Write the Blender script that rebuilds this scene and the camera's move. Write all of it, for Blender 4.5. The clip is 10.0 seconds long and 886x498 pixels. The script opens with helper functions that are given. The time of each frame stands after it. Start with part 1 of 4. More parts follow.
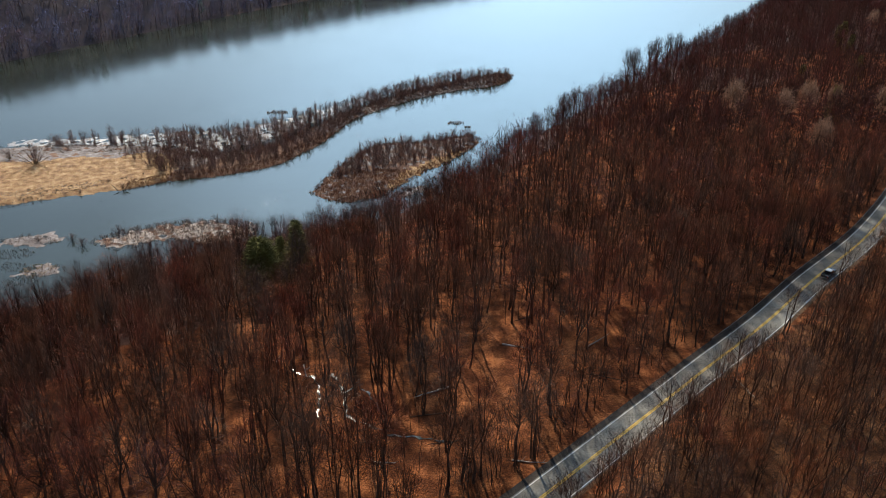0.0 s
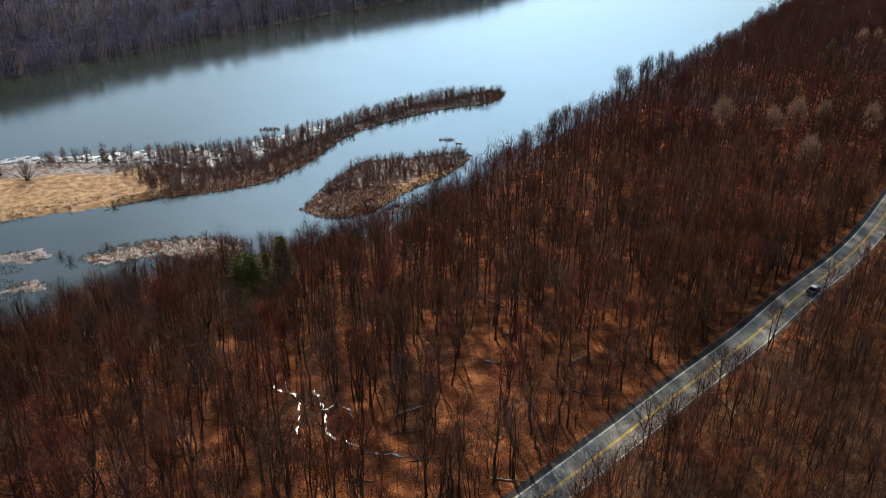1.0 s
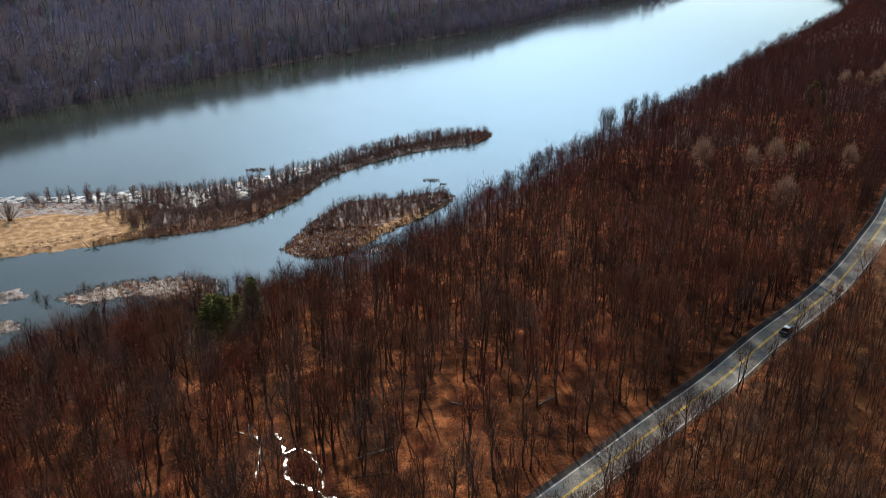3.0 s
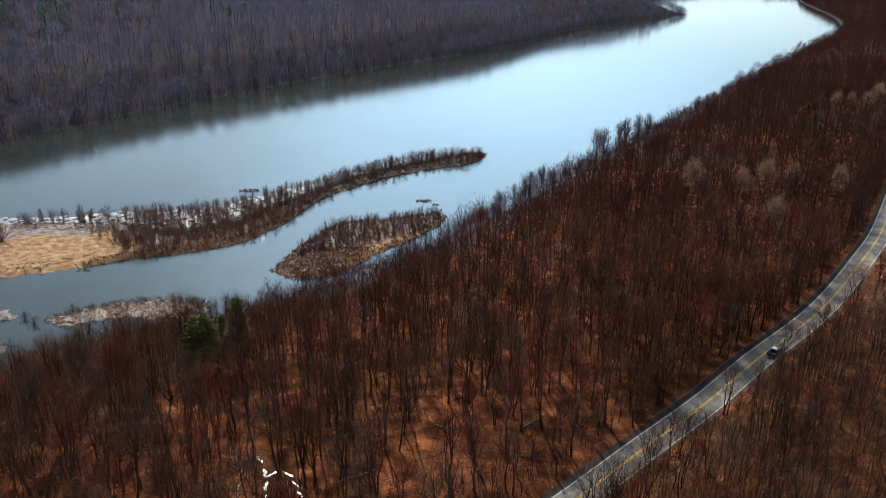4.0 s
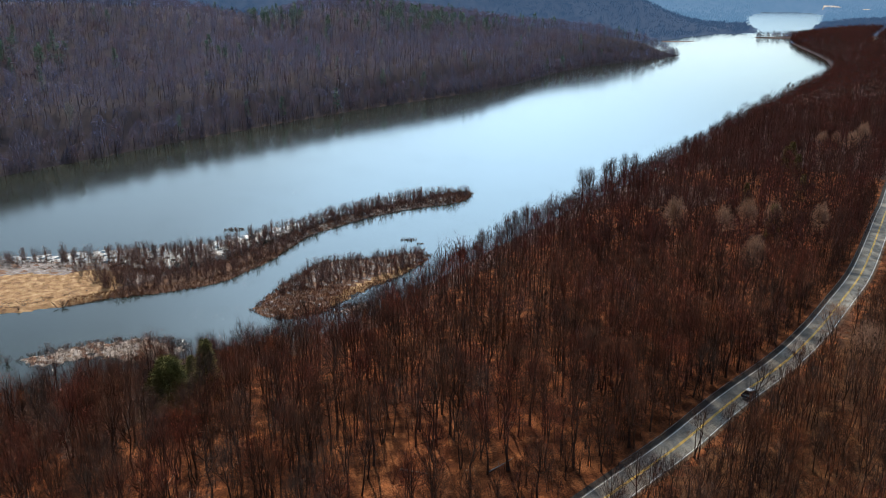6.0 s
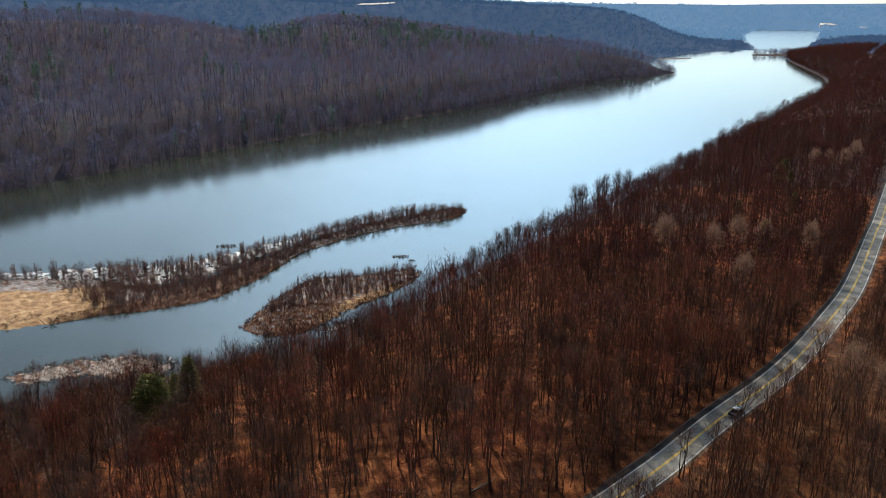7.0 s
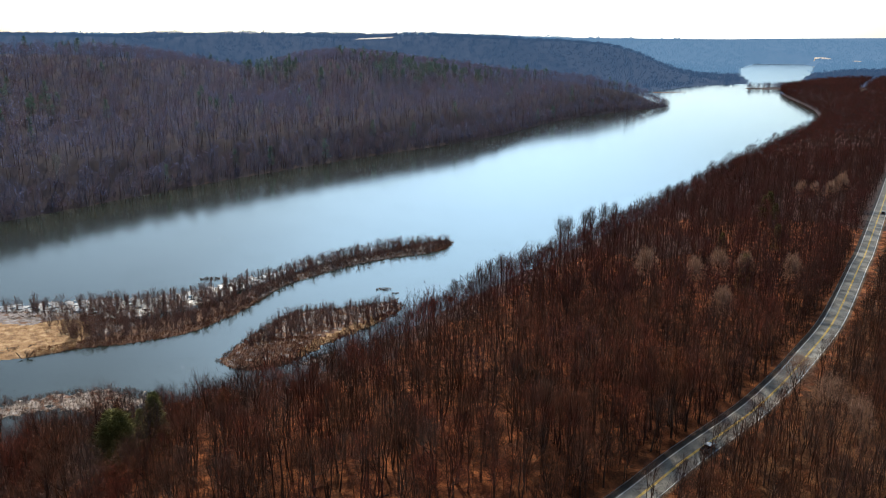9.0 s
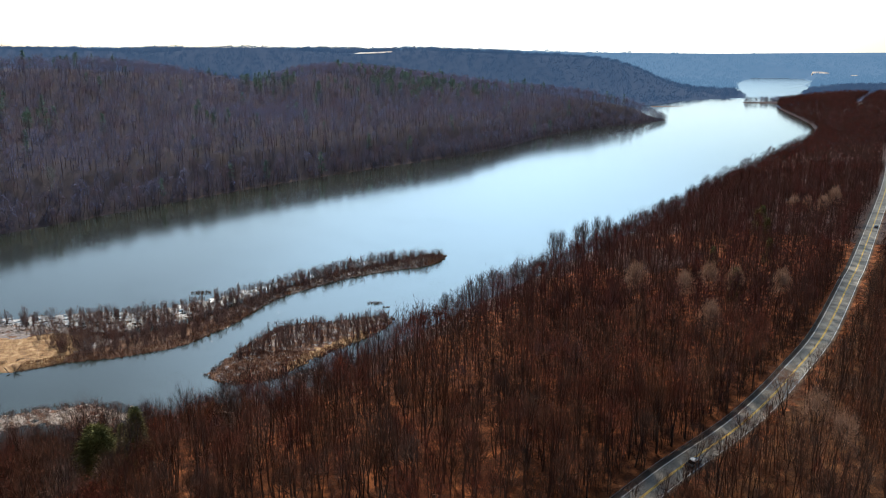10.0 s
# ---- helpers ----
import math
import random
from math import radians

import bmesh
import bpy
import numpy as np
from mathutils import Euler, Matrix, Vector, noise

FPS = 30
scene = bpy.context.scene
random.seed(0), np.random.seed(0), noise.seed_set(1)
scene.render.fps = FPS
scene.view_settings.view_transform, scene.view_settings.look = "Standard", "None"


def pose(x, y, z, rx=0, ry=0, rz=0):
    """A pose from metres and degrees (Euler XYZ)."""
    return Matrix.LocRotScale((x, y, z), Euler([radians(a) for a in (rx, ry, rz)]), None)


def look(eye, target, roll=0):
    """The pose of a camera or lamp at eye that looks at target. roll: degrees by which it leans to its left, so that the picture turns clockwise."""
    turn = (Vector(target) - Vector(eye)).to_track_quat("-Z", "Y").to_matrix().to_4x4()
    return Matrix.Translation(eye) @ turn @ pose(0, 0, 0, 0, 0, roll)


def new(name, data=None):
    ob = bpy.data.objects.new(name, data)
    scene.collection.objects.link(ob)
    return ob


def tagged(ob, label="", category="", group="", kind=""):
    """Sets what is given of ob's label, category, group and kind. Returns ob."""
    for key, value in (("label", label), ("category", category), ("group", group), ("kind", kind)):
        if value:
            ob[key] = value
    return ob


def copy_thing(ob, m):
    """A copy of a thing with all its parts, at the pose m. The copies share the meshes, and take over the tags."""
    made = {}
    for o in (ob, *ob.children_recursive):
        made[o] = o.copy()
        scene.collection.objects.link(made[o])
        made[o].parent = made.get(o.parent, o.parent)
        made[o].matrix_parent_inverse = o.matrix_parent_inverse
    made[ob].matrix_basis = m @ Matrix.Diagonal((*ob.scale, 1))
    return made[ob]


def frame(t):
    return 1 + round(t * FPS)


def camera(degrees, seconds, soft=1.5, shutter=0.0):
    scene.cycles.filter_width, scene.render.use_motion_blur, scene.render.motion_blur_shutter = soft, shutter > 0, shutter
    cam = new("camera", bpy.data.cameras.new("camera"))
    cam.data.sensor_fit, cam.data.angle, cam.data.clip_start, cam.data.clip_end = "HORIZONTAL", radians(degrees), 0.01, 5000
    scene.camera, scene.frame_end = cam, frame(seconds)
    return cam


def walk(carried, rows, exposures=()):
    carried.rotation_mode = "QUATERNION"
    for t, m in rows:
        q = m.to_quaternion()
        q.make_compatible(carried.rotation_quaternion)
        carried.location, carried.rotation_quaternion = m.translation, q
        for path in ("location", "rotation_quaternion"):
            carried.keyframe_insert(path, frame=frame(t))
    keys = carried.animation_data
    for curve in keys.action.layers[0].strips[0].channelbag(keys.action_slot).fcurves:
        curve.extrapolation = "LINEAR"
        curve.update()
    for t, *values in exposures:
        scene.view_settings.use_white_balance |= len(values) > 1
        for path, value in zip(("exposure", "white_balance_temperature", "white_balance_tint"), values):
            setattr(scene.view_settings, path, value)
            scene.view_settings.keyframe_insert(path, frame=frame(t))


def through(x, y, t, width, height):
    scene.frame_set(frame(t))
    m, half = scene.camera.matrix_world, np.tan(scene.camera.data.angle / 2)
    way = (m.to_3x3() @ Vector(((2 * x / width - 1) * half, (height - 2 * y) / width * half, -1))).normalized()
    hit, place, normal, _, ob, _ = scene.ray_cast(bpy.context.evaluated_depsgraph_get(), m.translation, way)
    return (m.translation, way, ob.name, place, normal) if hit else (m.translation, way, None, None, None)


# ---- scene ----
# ------------------------------------------------------------------ camera
cam = camera(60.4, 10.0, soft=0.8)
METRES, EYE, TILT, LEAN, TURN = 39.0, 116.4, -27.4, 0.0, 0.0
ROWS = [
    (0.0, 0.0, 0.0, 0.0, 0.0, -0.0, -0.0),
    (0.5, 0.0478, 0.0001, 0.0008, -0.03, 0.52, 0.01),
    (1.0, 0.0984, -0.0005, 0.001, -0.04, 1.23, 0.03),
    (1.5, 0.1458, 0.0011, 0.0023, -0.04, 1.93, 0.04),
    (2.0, 0.1941, 0.0007, 0.003, -0.06, 2.7, 0.03),
    (2.5, 0.2441, 0.0029, 0.0045, -0.07, 3.46, 0.03),
    (4.0, 0.3856, 0.0116, 0.0154, -0.04, 5.7, 0.08),
    (4.5, 0.4342, 0.015, 0.0174, -0.05, 6.49, 0.05),
    (5.0, 0.4799, 0.0208, 0.022, -0.05, 7.21, 0.06),
    (5.5, 0.5284, 0.0261, 0.0268, -0.06, 7.9, 0.04),
    (7.0, 0.6787, 0.0445, 0.0431, -0.07, 9.76, 0.06),
    (7.5, 0.728, 0.0487, 0.046, -0.07, 10.37, 0.05),
    (8.0, 0.7817, 0.0534, 0.0497, -0.07, 11.01, 0.05),
    (8.5, 0.8319, 0.0571, 0.0546, -0.07, 11.59, 0.05),
    (9.0, 0.8873, 0.0603, 0.057, -0.06, 12.15, 0.05),
    (9.5, 0.9431, 0.0632, 0.0609, -0.05, 12.67, 0.05),
    (10.0, 0.9942, 0.066, 0.0632, -0.07, 13.16, 0.04),
]
EXPOSURE = 0.31
walk(cam, [(t, pose(0, 0, EYE, TILT, LEAN, TURN) @ pose(METRES * x, METRES * y, METRES * z, 90 + pitch, roll, yaw)) for t, x, y, z, yaw, pitch, roll in ROWS],
     [(0.0, EXPOSURE), (10.0, EXPOSURE)])

# ------------------------------------------------------------------ light
HAZE_BACK, HAZE_FRONT, CLEAR_SKY = 0.5, 15.5, 1.3
SUN_ELEVATION, SUN_AZIMUTH = 39.0, -14.0  # degrees; azimuth from +y towards +x
world = bpy.data.worlds.new("sky")
scene.world = world
world.use_nodes = True
wn, wl = world.node_tree.nodes, world.node_tree.links
az, el = radians(SUN_AZIMUTH), radians(SUN_ELEVATION)
to_sun = (math.sin(az) * math.cos(el), math.cos(az) * math.cos(el), math.sin(el))
sky = wn.new("ShaderNodeTexSky")
sky.sky_type, sky.sun_disc = "NISHITA", False
sky.sun_elevation, sky.sun_rotation = el, az
sky.dust_density, sky.air_density, sky.altitude = 0.6, 1.2, 300
# thin bright haze and cloud, brightest low in the sky on the sun's side
where, dot, lobe, cloud, lift, amount, tint, both = (wn.new("ShaderNode" + k) for k in ("TexCoord", "VectorMath", "MapRange", "TexNoise", "MapRange", "Math", "VectorMath", "VectorMath"))
dot.operation, amount.operation, tint.operation, both.operation = "DOT_PRODUCT", "MULTIPLY", "SCALE", "ADD"
dot.inputs[1].default_value = (0.03, 0.898, 0.438)
lobe.interpolation_type = "SMOOTHSTEP"
lobe.inputs["From Min"].default_value, lobe.inputs["From Max"].default_value = 0.66, 1.0
lobe.inputs["To Min"].default_value, lobe.inputs["To Max"].default_value = HAZE_BACK, HAZE_FRONT
cloud.inputs["Scale"].default_value, cloud.inputs["Detail"].default_value = 2.2, 4.0
lift.inputs["To Min"].default_value, lift.inputs["To Max"].default_value = 0.6, 1.4
tint.inputs[0].default_value = (0.53, 0.84, 1.12)
wl.new(where.outputs["Generated"], dot.inputs[0])
wl.new(where.outputs["Generated"], cloud.inputs["Vector"])
wl.new(dot.outputs["Value"], lobe.inputs["Value"])
wl.new(cloud.outputs["Fac"], lift.inputs["Value"])
wl.new(lobe.outputs["Result"], amount.inputs[0])
wl.new(lift.outputs["Result"], amount.inputs[1])
# a brighter bank of thin cloud higher up, under the sun
dot_high, lobe_high, total = (wn.new("ShaderNode" + k) for k in ("VectorMath", "MapRange", "Math"))
dot_high.operation, total.operation, lobe_high.interpolation_type = "DOT_PRODUCT", "ADD", "SMOOTHSTEP"
dot_high.inputs[1].default_value = (0.088, 0.834, 0.545)
lobe_high.inputs["From Min"].default_value, lobe_high.inputs["From Max"].default_value, lobe_high.inputs["To Max"].default_value = 0.86, 1.0, 35.0
wl.new(where.outputs["Generated"], dot_high.inputs[0])
wl.new(dot_high.outputs["Value"], lobe_high.inputs["Value"])
wl.new(lobe_high.outputs["Result"], total.inputs[1])
wl.new(amount.outputs["Value"], total.inputs[0])
wl.new(total.outputs["Value"], tint.inputs["Scale"])
wl.new(tint.outputs["Vector"], both.inputs[0])
clear = wn.new("ShaderNodeVectorMath")
clear.operation = "SCALE"
clear.inputs["Scale"].default_value = CLEAR_SKY
wl.new(sky.outputs[0], clear.inputs[0])
wl.new(clear.outputs["Vector"], both.inputs[1])
wl.new(both.outputs["Vector"], wn["Background"].inputs[0])
wn["Background"].inputs["Strength"].default_value = 0.06
sun = new("sun", bpy.data.lights.new("sun", "SUN"))
sun.data.energy, sun.data.angle, sun.data.color = 4.8, radians(0.5), (1.0, 0.88, 0.72)
sun.matrix_world = look((0, 0, 0), [-v for v in to_sun])


# ------------------------------------------------------------------ materials
def material(name, colours, scale=0.5, rough=0.9, bump=0.3, bump_scale=None, detail=6.0, spec=0.3, fine=8.0, contrast=(0.35, 0.65), metal=0.0, vary=0.0, round_up=0.0, haze_glow=None, sheer=0.0, through=0.0):
    """A principled material whose colour runs over two or three tones, mixed by a coarse and a fine noise in world metres."""
    m = bpy.data.materials.new(name)
    m.use_nodes = True
    n, l = m.node_tree.nodes, m.node_tree.links
    b = n["Principled BSDF"]
    geo = n.new("ShaderNodeNewGeometry")
    coarse, small = n.new("ShaderNodeTexNoise"), n.new("ShaderNodeTexNoise")
    coarse.inputs["Scale"].default_value, coarse.inputs["Detail"].default_value = scale, detail
    small.inputs["Scale"].default_value, small.inputs["Detail"].default_value = scale * fine, 4.0
    l.new(geo.outputs["Position"], coarse.inputs["Vector"])
    l.new(geo.outputs["Position"], small.inputs["Vector"])
    mixed = n.new("ShaderNodeMath")
    mixed.operation = "MULTIPLY_ADD"
    mixed.inputs[1].default_value = 0.6
    half = n.new("ShaderNodeMath")
    half.operation = "MULTIPLY"
    half.inputs[1].default_value = 0.4
    l.new(small.outputs["Fac"], half.inputs[0])
    l.new(coarse.outputs["Fac"], mixed.inputs[0])
    l.new(half.outputs[0], mixed.inputs[2])
    ramp = n.new("ShaderNodeValToRGB")
    ramp.color_ramp.elements[0].position, ramp.color_ramp.elements[1].position = contrast
    ramp.color_ramp.elements[0].color, ramp.color_ramp.elements[1].color = (*colours[0], 1), (*colours[-1], 1)
    if len(colours) == 3:
        e = ramp.color_ramp.elements.new(sum(contrast) / 2)
        e.color = (*colours[1], 1)
    l.new(mixed.outputs[0], ramp.inputs["Fac"])
    out = ramp.outputs["Color"]
    if vary:
        info, hsv, rng = n.new("ShaderNodeObjectInfo"), n.new("ShaderNodeHueSaturation"), n.new("ShaderNodeMapRange")
        rng.inputs["To Min"].default_value, rng.inputs["To Max"].default_value = 1 - vary, 1 + vary
        l.new(info.outputs["Random"], rng.inputs["Value"])
        l.new(rng.outputs["Result"], hsv.inputs["Value"])
        l.new(out, hsv.inputs["Color"])
        out = hsv.outputs["Color"]
    l.new(out, b.inputs["Base Color"])
    b.inputs["Roughness"].default_value, b.inputs["Metallic"].default_value = rough, metal
    b.inputs["Specular IOR Level"].default_value = spec
    if haze_glow:  # distant ridges only: blue emission stands in for haze in the air
        b.inputs["Emission Color"].default_value, b.inputs["Emission Strength"].default_value = (*haze_glow, 1), 1.0
    if round_up:  # thin round twigs: the flat slivers shade as a bundle of rods that mostly catches light from above
        up = n.new("ShaderNodeVectorMath")
        up.operation = "ADD"
        up.inputs[1].default_value = (0, 0, round_up)
        l.new(geo.outputs["Normal"], up.inputs[0])
        unit = n.new("ShaderNodeVectorMath")
        unit.operation = "NORMALIZE"
        l.new(up.outputs[0], unit.inputs[0])
        l.new(unit.outputs[0], b.inputs["Normal"])
    surface = b.outputs[0]
    if through:  # fine twigs against the sun let part of its light past to the near side
        back, lit = n.new("ShaderNodeBsdfTranslucent"), n.new("ShaderNodeMixShader")
        lit.inputs[0].default_value = through
        l.new(out, back.inputs["Color"])
        l.new(surface, lit.inputs[1])
        l.new(back.outputs[0], lit.inputs[2])
        l.new(lit.outputs[0], n["Material Output"].inputs["Surface"])
        surface = lit.outputs[0]
    if sheer:  # a sliver stands for a spray of fine twigs with gaps between them
        gap, blend, end = n.new("ShaderNodeBsdfTransparent"), n.new("ShaderNodeMixShader"), n["Material Output"]
        blend.inputs[0].default_value = sheer
        l.new(surface, blend.inputs[1])
        l.new(gap.outputs[0], blend.inputs[2])
        l.new(blend.outputs[0], end.inputs["Surface"])
    if bump and not round_up:
        bp = n.new("ShaderNodeBump")
        bp.inputs["Strength"].default_value = bump
        bp.inputs["Distance"].default_value = 0.3
        l.new(small.outputs["Fac"], bp.inputs["Height"])
        l.new(bp.outputs[0], b.inputs["Normal"])
    return m


LITTER = material("leaf_litter", [(0.055, 0.016, 0.006), (0.155, 0.05, 0.018), (0.42, 0.152, 0.056)], 0.25, 0.95, 0.8, fine=14, contrast=(0.39, 0.63), spec=0.1)
# Yellower dry slope, also darkened for shade its trees don't cast.
SHADED_DRY_SLOPE = material("shaded_dry_slope", [(0.045, 0.018, 0.008), (0.10, 0.043, 0.018), (0.22, 0.105, 0.045)], 0.3, 0.95, 0.8, fine=12, contrast=(0.38, 0.64), spec=0.1)
BARK = material("bark", [(0.045, 0.029, 0.021), (0.10, 0.068, 0.05)], 0.8, 0.9, 0.5, vary=0.3, spec=0.1)
BARK_PALE = material("pale_bark", [(0.20, 0.18, 0.15), (0.45, 0.42, 0.38)], 0.8, 0.85, 0.3)
TWIG_RED = material("red_twigs", [(0.13, 0.032, 0.018), (0.21, 0.060, 0.034)], 0.06, 0.9, 0, vary=0.25, spec=0.03, round_up=1.1, sheer=0.5)
TWIG_RUST = material("rust_twigs", [(0.17, 0.05, 0.020), (0.27, 0.085, 0.034)], 0.06, 0.9, 0, spec=0.03, round_up=1.1, sheer=0.5)
TWIG_DARK = material("dark_twigs", [(0.055, 0.022, 0.014), (0.10, 0.043, 0.026)], 0.06, 0.9, 0, spec=0.03, round_up=1.1, sheer=0.5)
TWIG_MAUVE = material("mauve_twigs", [(0.12, 0.045, 0.036), (0.19, 0.075, 0.06)], 0.06, 0.9, 0, spec=0.03, round_up=1.1, sheer=0.5)
TWIG_BROWN = material("brown_twigs", [(0.10, 0.037, 0.020), (0.17, 0.070, 0.038)], 0.06, 0.9, 0, vary=0.25, spec=0.03, round_up=1.1, sheer=0.5)
TWIG_GREY = material("grey_twigs", [(0.095, 0.05, 0.034), (0.155, 0.088, 0.06)], 0.06, 0.9, 0, vary=0.25, spec=0.03, round_up=1.1, sheer=0.5)
TWIG_PALE = material("pale_twigs", [(0.28, 0.165, 0.11), (0.42, 0.26, 0.18)], 0.1, 0.9, 0, spec=0.05, round_up=1.6, sheer=0.25, through=0.2)
# Bluer twig copies: haze over the far hill is put into their colour.
TWIG_HAZED = material("hazed_far_twigs", [(0.089, 0.094, 0.163), (0.128, 0.131, 0.220)], 0.02, 0.9, 0, spec=0.03, round_up=3.0, contrast=(0.4, 0.6), sheer=0.4, through=0.35)
TWIG_HAZED_WARM = material("hazed_warm_twigs", [(0.089, 0.068, 0.100), (0.125, 0.095, 0.138)], 0.02, 0.9, 0, spec=0.03, round_up=3.0, contrast=(0.4, 0.6), sheer=0.4, through=0.35)
TWIG_HAZED_DARK = material("hazed_dark_twigs", [(0.070, 0.078, 0.141), (0.100, 0.108, 0.186)], 0.012, 0.9, 0, spec=0.03, round_up=3.0, sheer=0.4, through=0.35)
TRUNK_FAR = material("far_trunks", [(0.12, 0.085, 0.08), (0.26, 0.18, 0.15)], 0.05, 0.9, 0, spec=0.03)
# Darker twig copies: the backlit crowns' shaded side is put into colour.
BANK_RED_SHADED = material("shaded_bank_red_twigs", [(0.051, 0.013, 0.012), (0.076, 0.022, 0.018)], 0.02, 0.9, 0, spec=0.03, round_up=3.0, sheer=0.4, through=0.35)
BANK_BROWN_SHADED = material("shaded_bank_brown_twigs", [(0.042, 0.017, 0.013), (0.062, 0.025, 0.020)], 0.02, 0.9, 0, spec=0.03, round_up=3.0, sheer=0.4, through=0.35)
BANK_DARK_SHADED = material("shaded_bank_dark_twigs", [(0.031, 0.011, 0.010), (0.046, 0.018, 0.015)], 0.02, 0.9, 0, spec=0.03, round_up=3.0, sheer=0.4, through=0.35)
# Ridge twigs and floors: their blue emission paints the air's haze.
HAZED_RIDGE_TWIG = material("hazed_ridge_twigs", [(0.045, 0.042, 0.055), (0.09, 0.08, 0.095)], 0.004, 0.9, 0, spec=0.0, round_up=3.0, haze_glow=(0.026, 0.058, 0.115))
HAZED_BLUE_TWIG = material("hazed_far_ridge_twigs", [(0.03, 0.035, 0.045), (0.06, 0.065, 0.08)], 0.003, 0.9, 0, spec=0.0, round_up=3.0, haze_glow=(0.09, 0.185, 0.31))
HAZED_RIDGE_FLOOR = material("hazed_ridge_floor", [(0.025, 0.025, 0.03), (0.05, 0.047, 0.052)], 0.004, 0.95, 0, spec=0.0, haze_glow=(0.026, 0.058, 0.115))
HAZED_BLUE_FLOOR = material("hazed_far_ridge_floor", [(0.02, 0.022, 0.028), (0.04, 0.04, 0.047)], 0.004, 0.95, 0, spec=0.0, haze_glow=(0.09, 0.185, 0.31))
NEEDLE = material("pine_needles", [(0.05, 0.052, 0.012), (0.15, 0.135, 0.03)], 0.4, 0.8, 0, spec=0.1, round_up=0.6)
NEEDLE_FAR = material("far_needles", [(0.055, 0.11, 0.085), (0.11, 0.18, 0.13)], 0.05, 0.8, 0, spec=0.05, round_up=1.5, through=0.2)
STRAW = material("straw_grass", [(0.14, 0.066, 0.026), (0.31, 0.17, 0.07), (0.50, 0.33, 0.17)], 0.35, 0.9, 0.7, fine=8, contrast=(0.36, 0.66))
SEDGE = material("brown_sedge", [(0.06, 0.024, 0.014), (0.125, 0.052, 0.027), (0.24, 0.14, 0.08)], 0.3, 0.9, 0.6, fine=10)
PALE_REED = material("bleached_reed", [(0.17, 0.115, 0.08), (0.30, 0.24, 0.20), (0.55, 0.50, 0.46)], 0.5, 0.8, 0.3, contrast=(0.36, 0.7))
DROWNED_REED = material("drowned_reed", [(0.07, 0.045, 0.038), (0.15, 0.115, 0.105), (0.34, 0.31, 0.31)], 0.6, 0.7, 0.4, contrast=(0.38, 0.68))
# Dark purple-grey: shade under the far trees is put into this colour.
SHADED_WOODS_FLOOR = material("shaded_far_floor", [(0.03, 0.024, 0.028), (0.055, 0.044, 0.05)], 0.02, 0.95, 0.4, spec=0.05)
ASPHALT = material("asphalt", [(0.085, 0.081, 0.072), (0.165, 0.157, 0.136), (0.30, 0.285, 0.242)], 0.25, 0.85, 0.15, fine=10)
SHOULDER_SHADED = material("shaded_shoulder", [(0.025, 0.02, 0.017), (0.055, 0.045, 0.038)], 0.5, 0.9, 0.4)
WHITE_PAINT = material("white_line_paint", [(0.5, 0.5, 0.48), (0.8, 0.8, 0.78)], 1.5, 0.7, 0)
YELLOW_PAINT = material("yellow_line_paint", [(0.58, 0.36, 0.035), (0.78, 0.50, 0.055)], 1.5, 0.7, 0)
GRAVEL = material("gravel_verge", [(0.06, 0.028, 0.013), (0.14, 0.07, 0.032), (0.20, 0.13, 0.075)], 0.5, 0.95, 0.5)
SHRUB_TWIG = material("shrub_twigs", [(0.20, 0.105, 0.075), (0.33, 0.19, 0.14)], 0.1, 0.9, 0, spec=0.03, round_up=1.2)
SHRUB_STEM = material("shrub_stems", [(0.16, 0.095, 0.075), (0.29, 0.19, 0.155)], 0.4, 0.9, 0, spec=0.05, round_up=1.0)
STRAW_BLADE = material("straw_blades", [(0.30, 0.17, 0.075), (0.46, 0.30, 0.15)], 0.3, 0.9, 0, spec=0.03, round_up=1.5)
# Dark soil: wet by the shore, elsewhere its darkness paints the trees' shade.
MUD_AND_SHADE = material("wet_shaded_soil", [(0.03, 0.015, 0.011), (0.075, 0.035, 0.024)], 0.3, 0.9, 0.5)
ICE = material("rotten_ice", [(0.06, 0.052, 0.052), (0.14, 0.13, 0.135), (0.32, 0.32, 0.335)], 0.9, 0.35, 0.3, contrast=(0.36, 0.66))
SEDGE_BLADE = material("sedge_blades", [(0.13, 0.05, 0.026), (0.25, 0.105, 0.05)], 0.3, 0.9, 0, spec=0.05, round_up=1.1)
FIELD = material("pale_field", [(0.34, 0.27, 0.22), (0.52, 0.45, 0.38)], 0.05, 0.9, 0)
PAINT_DARK = material("dark_car_paint", [(0.03, 0.025, 0.025), (0.045, 0.038, 0.038)], 3, 0.25, 0, spec=0.6)
GLASS_DARK = material("tinted_glass", [(0.01, 0.012, 0.014), (0.015, 0.017, 0.02)], 3, 0.05, 0, spec=0.6)
RUBBER = material("tyre_rubber", [(0.012, 0.012, 0.012), (0.02, 0.02, 0.02)], 5, 0.8, 0)
ROOF_PAINT = material("white_roof_paint", [(0.66, 0.66, 0.64), (0.78, 0.78, 0.76)], 3, 0.3, 0, spec=0.5)
LAMP_RED = material("red_lamp", [(0.25, 0.01, 0.01), (0.4, 0.02, 0.02)], 5, 0.3, 0)
CHROME = material("chrome", [(0.5, 0.5, 0.5), (0.6, 0.6, 0.6)], 5, 0.2, 0, metal=1.0)
STEEL = material("galvanised_steel", [(0.25, 0.25, 0.25), (0.4, 0.4, 0.4)], 1.0, 0.45, 0, metal=0.8)

WATER = bpy.data.materials.new("lake_water")
WATER.use_nodes = True
n, l = WATER.node_tree.nodes, WATER.node_tree.links
b = n["Principled BSDF"]
b.inputs["Roughness"].default_value, b.inputs["IOR"].default_value = 0.085, 1.333
